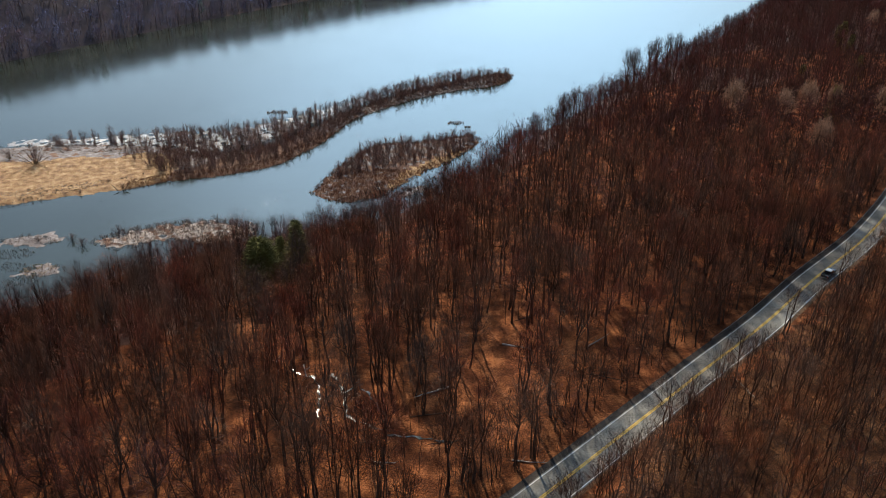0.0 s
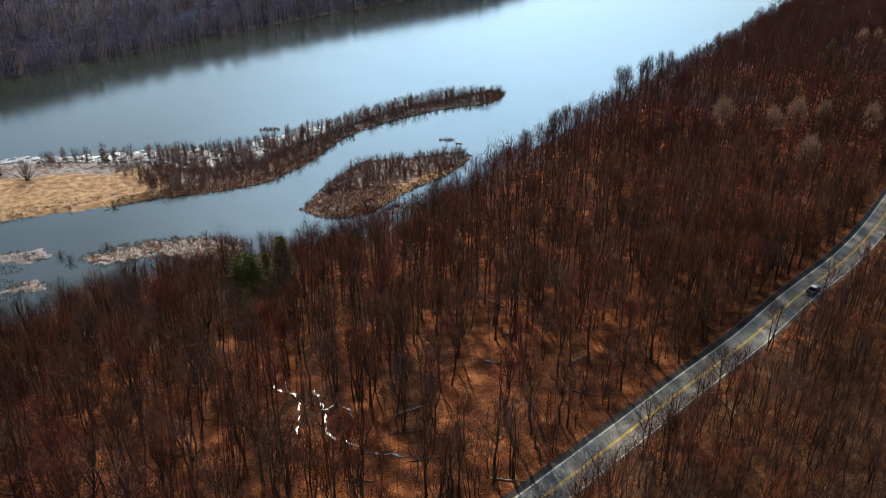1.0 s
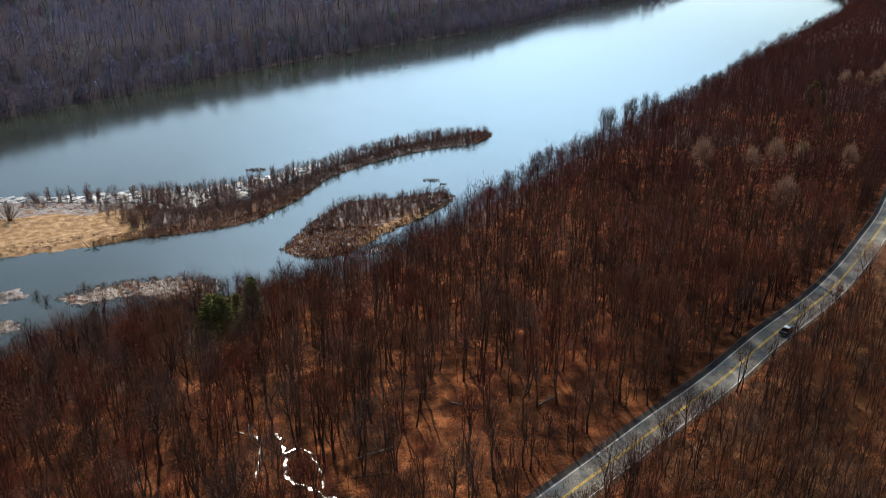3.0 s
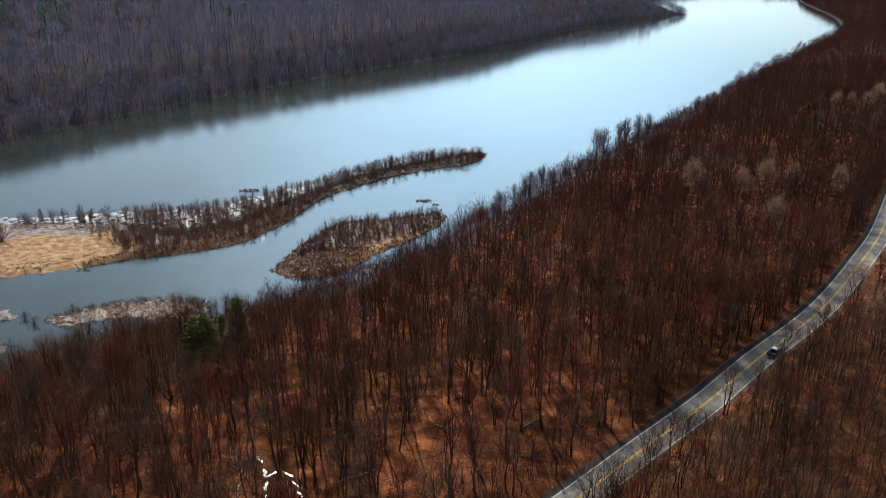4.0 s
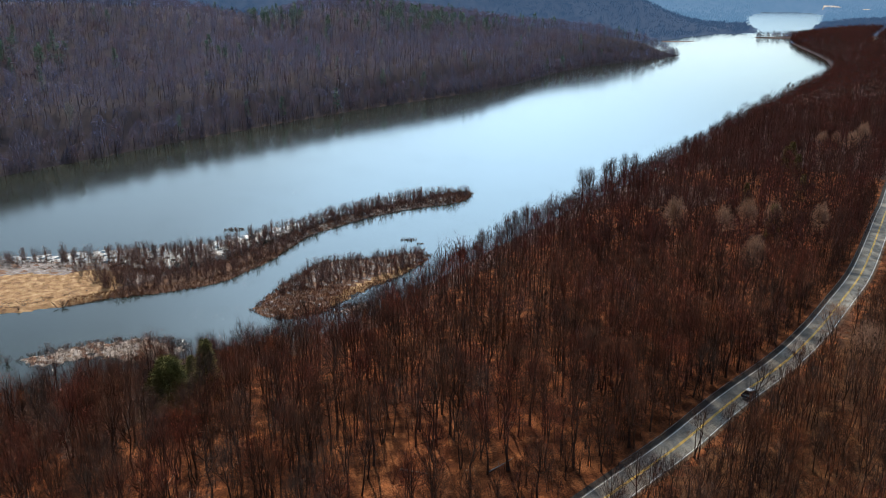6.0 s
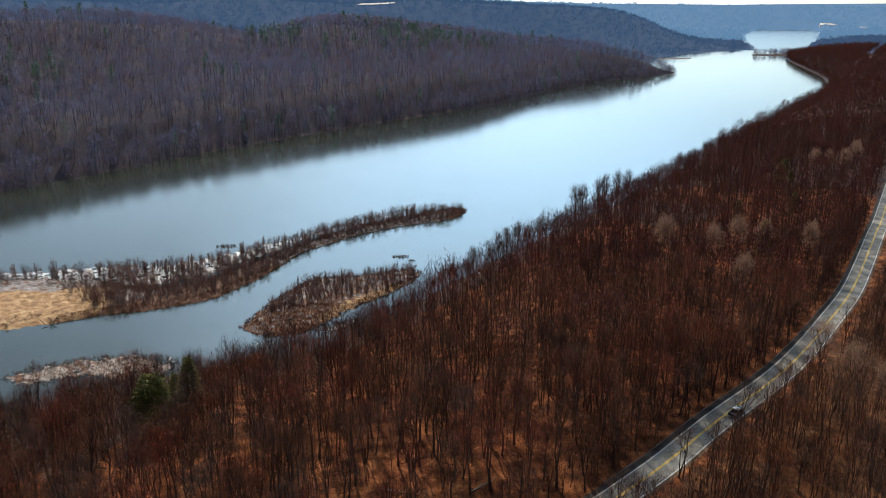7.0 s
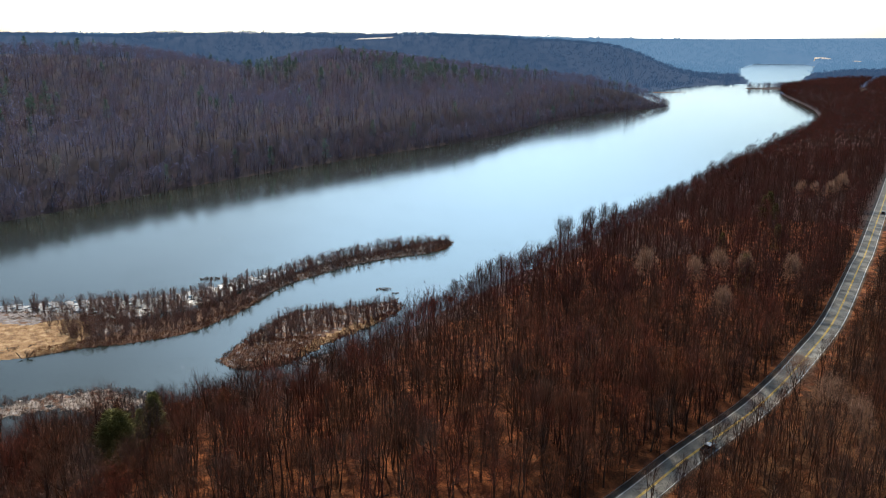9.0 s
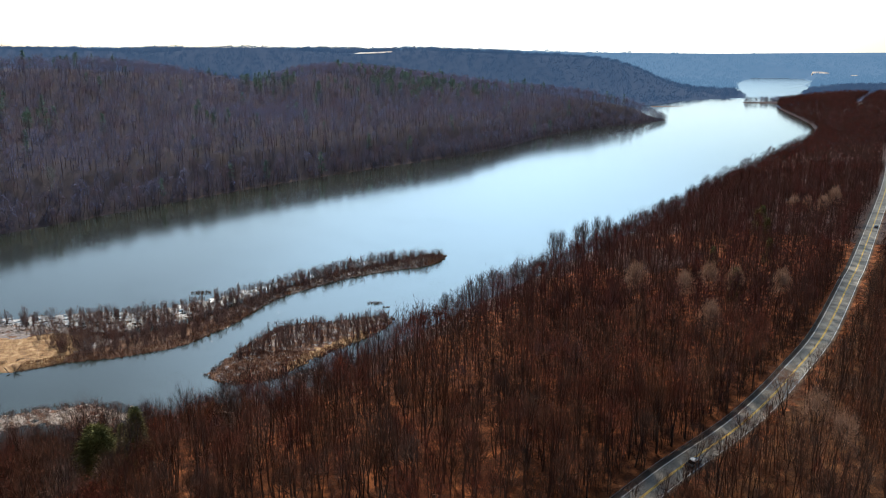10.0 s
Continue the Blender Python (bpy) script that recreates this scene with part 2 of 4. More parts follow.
geo, wave, tone, ramp, bp = (n.new("ShaderNode" + k) for k in ("NewGeometry", "TexNoise", "TexNoise", "ValToRGB", "Bump"))
wave.inputs["Scale"].default_value, wave.inputs["Detail"].default_value = 0.45, 6.0
tone.inputs["Scale"].default_value = 0.03
ramp.color_ramp.elements[0].color, ramp.color_ramp.elements[1].color = (0.012, 0.016, 0.010, 1), (0.024, 0.03, 0.022, 1)
bp.inputs["Strength"].default_value, bp.inputs["Distance"].default_value = 0.14, 0.25
l.new(geo.outputs["Position"], wave.inputs["Vector"])
l.new(geo.outputs["Position"], tone.inputs["Vector"])
l.new(tone.outputs["Fac"], ramp.inputs["Fac"])
l.new(ramp.outputs["Color"], b.inputs["Base Color"])
l.new(wave.outputs["Fac"], bp.inputs["Height"])
l.new(bp.outputs[0], b.inputs["Normal"])

WATER_RUFFLED = WATER.copy()
WATER_RUFFLED.name = "wind_ruffled_water"
WATER_RUFFLED.node_tree.nodes["Principled BSDF"].inputs["Roughness"].default_value = 0.22
RIPPLE = WATER.copy()
RIPPLE.name = "ripple_water"
RIPPLE.node_tree.nodes["Bump"].inputs["Strength"].default_value = 0.0
STREAM_WATER = WATER.copy()
STREAM_WATER.name = "stream_water"
STREAM_WATER.node_tree.nodes["Principled BSDF"].inputs["Roughness"].default_value = 0.14


# ------------------------------------------------------------------ plan
NEAR_SHORE = [(-1400, -150), (-700, 40), (-400, 100), (-220, 145), (-130, 180), (-112, 194), (-92, 212), (-70, 226), (-46, 240), (-24, 245), (-6, 263), (13, 290), (34, 323), (58, 358), (98, 414), (172, 514),
              (268, 658), (388, 834), (560, 1078), (654, 1262), (717, 1438), (800, 1728), (880, 1935), (1000, 2120), (1504, 3095), (1900, 3900)]
FAR_SHORE = [(2000, 4150), (1742, 4300), (1621, 4088), (1154, 2931), (1011, 2489), (902, 2220), (740, 2134), (584, 1933), (420, 1800), (340, 1600), (463, 1490), (432, 1413),
             (318, 1311), (207, 1177), (119, 1007), (39, 899), (-62, 784), (-157, 659), (-198, 600), (-260, 505), (-380, 360), (-700, 230), (-1400, 150)]
ROAD = [(-600, -305), (-200, -80), (-60, 30), (1, 83), (41, 119.8), (57, 134.8), (77, 153.2), (96, 172.6), (120.4, 195.8), (138.5, 215.8), (156.5, 238), (174.6, 261), (192.7, 287.2), (226.8, 339.2), (256.8, 385.2), (392.8, 602.3),
        (520, 816), (640, 1006), (770, 1276), (900, 1600), (1150, 2000), (1600, 2700), (2600, 3600)]


def chain(points, step):
    """A polyline through the points, rounded (Catmull-Rom) and cut into pieces about step long."""
    p = np.array(points, float)
    p = np.vstack([2 * p[0] - p[1], p, 2 * p[-1] - p[-2]])
    out = []
    for a, b_, c, d in zip(p, p[1:], p[2:], p[3:]):
        k = max(2, int(np.linalg.norm(c - b_) / step))
        for s in np.arange(k) / k:
            out.append(0.5 * (2 * b_ + (c - a) * s + (2 * a - 5 * b_ + 4 * c - d) * s * s + (3 * b_ - a - 3 * c + d) * s ** 3))
    return np.array(out + [p[-2]])


def distance(x, y, line):
    """Distance from points to a polyline, and the side (plus: right of its course)."""
    best, side = np.full(x.shape, 1e9), np.zeros(x.shape)
    for (ax, ay), (bx, by) in zip(line, line[1:]):
        dx, dy = bx - ax, by - ay
        u = np.clip(((x - ax) * dx + (y - ay) * dy) / (dx * dx + dy * dy + 1e-9), 0, 1)
        d = np.hypot(x - ax - u * dx, y - ay - u * dy)
        s = np.sign((x - ax) * dy - (y - ay) * dx)
        closer = d < best
        best, side = np.where(closer, d, best), np.where(closer, s, side)
    return best, side


def inside(x, y, ring):
    odd = np.zeros(x.shape, bool)
    for (ax, ay), (bx, by) in zip(ring, np.roll(ring, -1, 0)):
        if ay != by:
            odd ^= ((ay > y) != (by > y)) & (x < (bx - ax) * (y - ay) / (by - ay) + ax)
    return odd


def smooth(v):
    v = np.clip(v, 0, 1)
    return v * v * (3 - 2 * v)


def ripple(x, y, size, seed=0.0):
    """Cheap smooth noise, -1 to 1."""
    a, b_ = x / size, y / size
    return (np.sin(a * 1.7 + 1.3 * np.sin(b_ * 1.1 + seed) + seed) + np.sin(b_ * 1.9 + 1.7 * np.sin(a * 0.9 + 2 * seed)) + np.sin((a + b_) * 1.3 + seed * 3)) / 3


NEAR_LINE, FAR_LINE, ROAD_LINE = chain(NEAR_SHORE, 40), chain(FAR_SHORE, 60), chain(ROAD, 15)
LAKE_RING = np.vstack([NEAR_LINE, FAR_LINE])


def land(x, y):
    """Height of the ground, and distances: to the near shore, the far shore (minus on the lake), the road (minus on the lake's side)."""
    x, y = np.asarray(x, float), np.asarray(y, float)
    dn, _ = distance(x, y, NEAR_LINE)
    df, _ = distance(x, y, FAR_LINE)
    dr, side = distance(x, y, ROAD_LINE)
    dr = dr * side
    wet = inside(x, y, LAKE_RING)
    lake_d = np.minimum(dn, df)
    flat = np.clip(np.abs(dr) - 6, 0, None)
    share = dn / (dn + flat + 0.01)
    bank = 17 * share + 22 * share * (1 - share) + 0.5 * ripple(x, y, 14) * smooth(flat / 10) * smooth(dn / 20)
    bank = np.maximum(bank, 0.35 + 0.03 * dn)
    hill = 17 + 0.05 * flat + 40 * smooth((flat - 60) / 420) + 1.0 * ripple(x, y, 25, 2) * smooth(flat / 20)
    near = np.where(dr > 0, hill, bank)
    a1 = np.interp(x, [-1400, -650, -240, -60, 60, 130, 250, 350, 450], [112, 100, 86, 88, 80, 68, 54, 38, 18])
    a2 = np.interp(x, [-2500, -500, 0, 400, 700, 900, 1020, 2600], [140, 132, 132, 118, 96, 44, 8, 8])
    a3 = np.interp(x, [-2000, 300, 900, 1800, 3000], [155, 155, 138, 130, 140])
    wide = np.interp(x, [0, 150, 300, 450], [420, 330, 190, 110])
    far = (np.maximum(a1 - 22, 0) * smooth(df / wide) + np.minimum(a1, 22) * smooth(df / 65)) * (1 - smooth((y - 1400 - 0.2 * x) / 500)) + a2 * smooth(df / 500) * smooth((y - 1650) / 700)
    gully, _ = distance(x, y, [(-360, 1700), (-285, 1350), (-215, 1050), (-150, 860)])
    far = far - 17 * np.exp(-(gully / 80) ** 2) * smooth((df - 110) / 160) + 9 * np.exp(-((x + 60) / 130) ** 2 - ((y - 1170) / 160) ** 2)
    far = far + (3 + 7 * smooth(df / 300)) * ripple(x, y, 130, 1) * smooth(df / 120)
    h = np.where(dn < df, near, np.maximum(far, 0.4 * smooth(df / 10)))
    h = np.maximum(h, a3 * smooth((y - 3500 - 0.1 * x) / 1250) * np.where(wet, 0, 1))
    h = np.where(wet, -3 * smooth(lake_d / 15), h)
    return h, np.where(wet, -dn, dn), np.where(wet, -df, df), dr


# ------------------------------------------------------------------ mesh helpers
def part(name, bm, mat, parent=None, label=""):
    """Links a bmesh as one mesh object."""
    me = bpy.data.meshes.new(name)
    bm.to_mesh(me)
    bm.free()
    for m in mat if isinstance(mat, (list, tuple)) else [mat]:
        me.materials.append(m)
    ob = new(name, me)
    ob.parent = parent
    return tagged(ob, label)


def mesh_of(name, verts, faces, mats, slots=None, smooth_faces=False):
    """A mesh from arrays; faces is an (n, 3) or (n, 4) array."""
    me = bpy.data.meshes.new(name)
    verts, faces = np.asarray(verts, np.float32), np.asarray(faces, np.int32)
    k = faces.shape[1]
    me.vertices.add(len(verts))
    me.vertices.foreach_set("co", verts.ravel())
    me.loops.add(faces.size)
    me.loops.foreach_set("vertex_index", faces.ravel())
    me.polygons.add(len(faces))
    me.polygons.foreach_set("loop_start", np.arange(0, faces.size, k, dtype=np.int32))
    if slots is not None:
        me.polygons.foreach_set("material_index", np.asarray(slots, np.int32))
    if smooth_faces:
        me.polygons.foreach_set("use_smooth", np.ones(len(faces), bool))
    for m in mats:
        me.materials.append(m)
    me.update(calc_edges=True)
    return me


def soup_mesh(name, tri, slots, mats):
    return mesh_of(name, tri.reshape(-1, 3), np.arange(len(tri) * 3).reshape(-1, 3), mats, slots)


def grid_mesh(name, xs, ys, z, mats, slots=None, keep=None):
    gx, gy = np.meshgrid(xs, ys)
    v = np.stack([gx, gy, z], -1).reshape(-1, 3)
    i = np.arange(len(xs) * len(ys)).reshape(len(ys), len(xs))
    f = np.stack([i[:-1, :-1], i[:-1, 1:], i[1:, 1:], i[1:, :-1]], -1)
    f, s = f.reshape(-1, 4), None if slots is None else slots[:-1, :-1].reshape(-1)
    if keep is not None:
        k = (keep.reshape(-1)[f]).any(1)
        f, s = f[k], None if s is None else s[k]
        used = np.unique(f)
        at = np.full(len(v), -1)
        at[used] = np.arange(len(used))
        v, f = v[used], at[f]
    return mesh_of(name, v, f, mats, s, True)


# ------------------------------------------------------------------ ground and water
xs = np.concatenate([-np.geomspace(4900, 190, 60), np.arange(-180, 300, 3.6), np.geomspace(303, 4900, 80)])
ys = np.concatenate([-np.geomspace(900, 60, 12), np.arange(-40, 90, 10.0), np.arange(95, 430, 3.6), np.geomspace(434, 4950, 120)])
gx, gy = np.meshgrid(xs, ys)
gz, gn, gf, gr = land(gx, gy)
# Slots 1, 3 and 5 carry shade in their colour, 2 and 4 haze.
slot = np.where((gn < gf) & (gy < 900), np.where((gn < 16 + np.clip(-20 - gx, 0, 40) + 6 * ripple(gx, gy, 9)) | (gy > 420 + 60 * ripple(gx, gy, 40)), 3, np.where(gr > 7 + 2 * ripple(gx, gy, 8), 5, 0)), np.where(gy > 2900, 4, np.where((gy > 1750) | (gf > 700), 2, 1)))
ground = new("ground", grid_mesh("ground", xs, ys, gz, [LITTER, SHADED_WOODS_FLOOR, HAZED_RIDGE_FLOOR, MUD_AND_SHADE, HAZED_BLUE_FLOOR, SHADED_DRY_SLOPE], slot))
tagged(ground, "wooded ground covered in rust-brown leaf litter", "ground", kind="structure")

wx = np.concatenate([-np.geomspace(1500, 210, 12), np.arange(-200, 200, 25.0), np.geomspace(201, 2300, 30)])
wy = np.concatenate([np.arange(-200, 600, 25.0), np.geomspace(601, 4500, 40)])
water = new("water", grid_mesh("water", wx, wy, np.zeros((len(wy), len(wx))), [WATER, WATER_RUFFLED], np.repeat((wy > 2080)[:, None], len(wx), 1).astype(int)))
tagged(water, "calm blue-grey lake water with faint ripples", "lake", kind="structure")


def island(name, ring, height, mats, label, rough_edge=1.5, mix=None):
    """Low ground that rises out of the water inside a rounded ring of plan points."""
    ring = chain(list(ring) + [ring[0]], 4)[:-1]
    lo, hi = ring.min(0) - 6, ring.max(0) + 6
    ix, iy = np.arange(lo[0], hi[0], 1.3), np.arange(lo[1], hi[1], 1.3)
    x, y = np.meshgrid(ix, iy)
    d, _ = distance(x, y, np.vstack([ring, ring[:1]]))
    d = np.where(inside(x, y, ring), d, -d) + rough_edge * (0.6 * ripple(x, y, 3.1, 1) + 0.6 * ripple(x, y, 1.2, 4))
    z = np.where(d > 0, height * smooth(d / 5) + 0.12 * ripple(x, y, 1.7, 2) * smooth(d / 3), d * 0.35)
    s = None if mix is None else mix(x, y, d)
    ob = new(name, grid_mesh(name, ix, iy, z, mats, s, d > -2.5))
    return tagged(ob, label, "island", kind="structure"), ring


SPIT = [(-230, 232), (-190, 248), (-148, 266), (-126, 274), (-110, 283), (-89, 290), (-72, 300), (-62, 315), (-53, 335), (-46, 360), (-38, 373), (-19, 395), (5, 414), (31, 427), (41, 448),
        (32, 452), (10, 435), (-13, 418), (-36, 392), (-50, 372), (-68, 342), (-86, 320), (-108, 316), (-130, 325), (-171, 327), (-200, 322), (-250, 320)]
ISLET = [(-51, 272), (-39, 263), (-25, 268), (-10, 291), (4, 308), (16, 331), (12, 340), (-10, 331), (-30, 326), (-42, 304)]
MARSH = [(-117, 230), (-110, 237), (-97, 243), (-80, 246), (-66, 240), (-70, 230), (-84, 229), (-96, 231), (-108, 226)]
SPIT_THICKET = [(-125, 300), (-110, 290), (-89, 297), (-72, 308), (-62, 322), (-53, 342), (-46, 364), (-38, 377), (-19, 399), (5, 418), (31, 431), (38, 448), (10, 444), (-14, 430), (-42, 398), (-58, 381), (-80, 358), (-104, 343), (-125, 341), (-171, 331), (-178, 320), (-150, 318)]
spit, spit_ring = island("spit", SPIT, 0.6, [SEDGE, STRAW, DROWNED_REED], "low marshy spit with straw grass and brown sedge",
                         mix=lambda x, y, d: np.where((x < -112 + 4 * ripple(x, y, 6)) & (y < 305 + 0.16 * (x + 170) + 4 * ripple(x, y, 9)), 1, np.where((y > 293 + 0.93 * (x + 110) + 3 * ripple(x, y, 7)) & (x < 30) & (ripple(x, y, 2.2, 3) > -0.45), 2, 0)))
islet, islet_ring = island("islet", ISLET, 0.5, [SEDGE, STRAW, DROWNED_REED], "small marshy islet of brown sedge", rough_edge=2.6,
                           mix=lambda x, y, d: np.where((y > 306 + 0.6 * (x + 20)) & (ripple(x, y, 2.0, 3) > -0.1), 2, np.where((d < 6) & (x > -22) & (y < 318) & (ripple(x, y, 6) > -0.4), 1, np.where(ripple(x, y, 1.6, 5) > 0.35, 2, 0))))
marsh, marsh_ring = island("marsh", MARSH, 0.3, [SEDGE, PALE_REED], "bleached reed marsh on the lake's edge", mix=lambda x, y, d: np.where(ripple(x, y, 1.3, 3) + 0.8 * ripple(x, y, 5) > -0.35, 1, 0), rough_edge=4.5)
island("shore_ice", [(-196, 324), (-160, 320), (-122, 316), (-98, 320), (-76, 338), (-58, 366), (-42, 392), (-18, 418), (6, 438), (-10, 433), (-40, 402), (-58, 386), (-82, 362), (-104, 347), (-125, 345), (-171, 335), (-196, 333)], 0.03, [ICE], "patches of rotten white ice at the spit", 3.0)
island("reed_raft", [(-134, 207), (-130, 213), (-123, 214), (-120, 209), (-126, 205)], 0.15, [DROWNED_REED], "flattened raft of bleached reed in the shallows", 3.0)
island("reed_raft", [(-152, 226), (-146, 234), (-134, 236), (-128, 231), (-136, 226)], 0.12, [DROWNED_REED], "flattened raft of bleached reed in the shallows", 3.6)
island("reed_raft", [(-20, 262), (-14, 268), (-5, 276), (-8, 280), (-16, 273)], 0.1, [DROWNED_REED], "broken reeds in the channel before the islet", 3.2)
island("spitlet", [(535, 1838), (545, 1856), (620, 1872), (612, 1860)], 1.0, [SEDGE], "thin bar of land in the far lake", 2)
far_point, far_point_ring = island("wooded_point", [(822, 1990), (822, 2014), (880, 2030), (990, 2100), (1040, 2060), (1010, 1960), (900, 1965)], 1.5, [MUD_AND_SHADE], "low point of land with trees in the far lake", 2)


# ------------------------------------------------------------------ road
def road_strip(name, offset, width, lift, mat, label, category, start=0.0, end=1e9, dash=None, parent=None):
    line = chain(ROAD, 4.0)
    t = np.gradient(line, axis=0)
    t /= np.linalg.norm(t, axis=1)[:, None]
    nrm = np.stack([t[:, 1], -t[:, 0]], -1)
    along = np.concatenate([[0], np.cumsum(np.linalg.norm(np.diff(line, axis=0), axis=1))])
    k = (along >= start) & (along <= end)
    a, b_ = (line + nrm * (offset - width / 2))[k], (line + nrm * (offset + width / 2))[k]
    z = np.full(len(a), 17.0 + lift)
    v = np.concatenate([np.column_stack([a, z]), np.column_stack([b_, z])])
    m = len(a)
    i = np.arange(m - 1)
    f = np.stack([i, i + m, i + m + 1, i + 1], -1)
    ob = new(name, mesh_of(name, v, f, [mat], None, True))
    ob.parent = parent
    return tagged(ob, label, category, kind="structure" if parent is None else "")


road_strip("verge", 0.0, 8.8, 0.10, GRAVEL, "gravel and dead-grass verge along the road", "verge", 500, 2600)
# The shadow of rail and trees is put into the shoulder's dark colour.
road_strip("shoulder", -4.3, 1.5, 0.13, SHOULDER_SHADED, "gravelly shoulder under the guard rail, darkened for shadow", "shoulder", 500, 2600)
road = road_strip("road", 0.0, 7.3, 0.20, ASPHALT, "weathered grey two-lane asphalt road", "road", 500, 2600)
road_strip("edge_line", -3.3, 0.16, 0.215, WHITE_PAINT, "", "", 500, 2600, parent=road)
road_strip("edge_line", 3.3, 0.16, 0.215, WHITE_PAINT, "", "", 500, 2600, parent=road)
road_strip("centre_line", -0.17, 0.18, 0.215, YELLOW_PAINT, "", "", 500, 2600, parent=road)
road_strip("centre_line", 0.17, 0.18, 0.215, YELLOW_PAINT, "", "", 500, 2600, parent=road)


# ------------------------------------------------------------------ trees
def tube(path, radii, sides):
    """Triangles of a tapered tube along a path."""
    path, radii = np.asarray(path, float), np.asarray(radii, float)
    t = np.gradient(path, axis=0)
    t /= np.linalg.norm(t, axis=1)[:, None] + 1e-9
    ref = np.where(np.abs(t[:, 2:3]) < 0.9, [[0, 0, 1.0]], [[1.0, 0, 0]])
    u = np.cross(t, ref)
    u /= np.linalg.norm(u, axis=1)[:, None] + 1e-9
    w = np.cross(t, u)
    ang = np.arange(sides) * 2 * np.pi / sides
    ring = path[:, None] + radii[:, None, None] * (np.cos(ang)[None, :, None] * u[:, None] + np.sin(ang)[None, :, None] * w[:, None])
    a, b_ = ring[:-1], ring[1:]
    a2, b2 = np.roll(a, -1, 1), np.roll(b_, -1, 1)
    return np.concatenate([np.stack([a, a2, b2], -2).reshape(-1, 3, 3), np.stack([a, b2, b_], -2).reshape(-1, 3, 3)])


def blades(base, way, length, width, rng, facing=None):
    """One slender triangle for each base point; facing turns its broad side that way."""
    way = way / (np.linalg.norm(way, axis=1)[:, None] + 1e-9)
    across = np.cross(way, rng.normal(size=way.shape) if facing is None else facing)
    across /= np.linalg.norm(across, axis=1)[:, None] + 1e-9
    h = across * np.broadcast_to(width, len(base))[:, None] / 2
    return np.stack([base - h, base + h, base + way * np.broadcast_to(length, len(base))[:, None]], 1)


def bare_tree(seed, height, spread, limbs, subs, twigs, sides, twig_len, twig_w, base=0.42, stems=1, lean=0.03, thick=1.0, shell=False):
    """A leafless tree whose limbs fan out into a rounded dome of fine twigs: (trunk and limb triangles, twig triangles)."""
    rng = np.random.default_rng(seed)
    wood, seg = [], []
    shift = rng.normal(size=2) * lean * height
    core = np.array([*shift, height * base])
    tall = height * (1 - base)
    per = max(1, limbs // stems)
    for st in range(stems):
        foot = np.array([*(rng.normal(size=2) * (0.4 if stems > 1 else 0)), -0.4])
        out = rng.normal(size=2) * (0.22 * spread if stems > 1 else 0)
        top = np.array([*(shift + out), height * rng.uniform(0.78, 0.9)])
        k = 5 if sides > 3 else 3
        u = np.linspace(0, 1, k)[:, None]
        path = foot + (top - foot) * u
        path[1:-1, :2] += rng.normal(size=(k - 2, 2)) * 0.014 * height
        r0 = thick * height * rng.uniform(0.009, 0.0125) * (1 if stems == 1 else 0.8)
        wood.append(tube(path, r0 * (1 - 0.9 * u[:, 0]), sides))
        for j in range(per):
            f = base * 0.9 + (0.85 - base * 0.9) * (j + rng.uniform(0, 1)) / per
            p = foot + (top - foot) * f
            az_, polar = j * 2.4 + st * 1.1 + rng.uniform(-0.4, 0.4), radians(rng.uniform(14, 76))
            tip = core + np.array([math.cos(az_) * math.sin(polar) * spread, math.sin(az_) * math.sin(polar) * spread, max(math.cos(polar) * tall, p[2] - core[2] + 0.8)]) * rng.uniform(0.7, 0.95)
            bend = p + (tip - p) * 0.5 + [0, 0, -0.06 * spread]
            r = r0 * 0.5 * (1.15 - f)
            wood.append(tube([p, bend, tip] if sides > 3 else [p, tip], [r + 0.02, r * 0.55 + 0.012, 0.01] if sides > 3 else [r + 0.02, 0.012], 3))
            seg.append((p, bend, tip))
    seg = np.array(seg)
    pick, u = rng.integers(len(seg), size=subs), rng.uniform(0.3, 1.0, subs)[:, None]
    a, m, c = seg[pick, 0], seg[pick, 1], seg[pick, 2]
    start = np.where(u < 0.5, a + (m - a) * u * 2, m + (c - m) * (u - 0.5) * 2)
    way = (c - core) / (np.linalg.norm(c - core, axis=1)[:, None] + 1e-6) + rng.normal(size=(subs, 3)) * 0.4 + [0, 0, 0.25]
    polar = np.clip(way / np.linalg.norm(way, axis=1)[:, None], [-1, -1, -0.12], [1, 1, 1])
    end = core + polar * np.array([spread, spread, tall]) * rng.uniform(0.8, 1.0, subs)[:, None]
    reach = np.linalg.norm(end - start, axis=1)
    sub = blades(start, end - start, reach, twig_w * 1.8, rng)
    ray = rng.normal(size=(twigs, 3)) * [1, 1, 0.9] + [0, 0, 0.45]
    ray /= np.linalg.norm(ray, axis=1)[:, None]
    ray[:, 2] = np.maximum(ray[:, 2], -0.25 + 0.2 * ray[:, 0])
    lobes = 1 + 0.16 * np.sin(3 * np.arctan2(ray[:, 1], ray[:, 0]) + seed) + 0.12 * np.sin(7 * ray[:, 2] + 2 * seed)
    at = core + ray * np.array([spread, spread, tall]) * (rng.uniform(0.12, 0.92, twigs) ** 0.5 * lobes * 0.92)[:, None]
    way = ray * [0.95, 0.95, 0.7] + rng.normal(size=(twigs, 3)) * 0.38 + [0, 0, 0.35]
    fine = blades(at, way, twig_len * rng.uniform(0.6, 1.4, twigs), twig_w * rng.uniform(0.7, 1.3, twigs), rng, ray + rng.normal(size=(twigs, 3)) * 0.35 if shell else None)
    return np.concatenate(wood), np.concatenate([sub, fine])


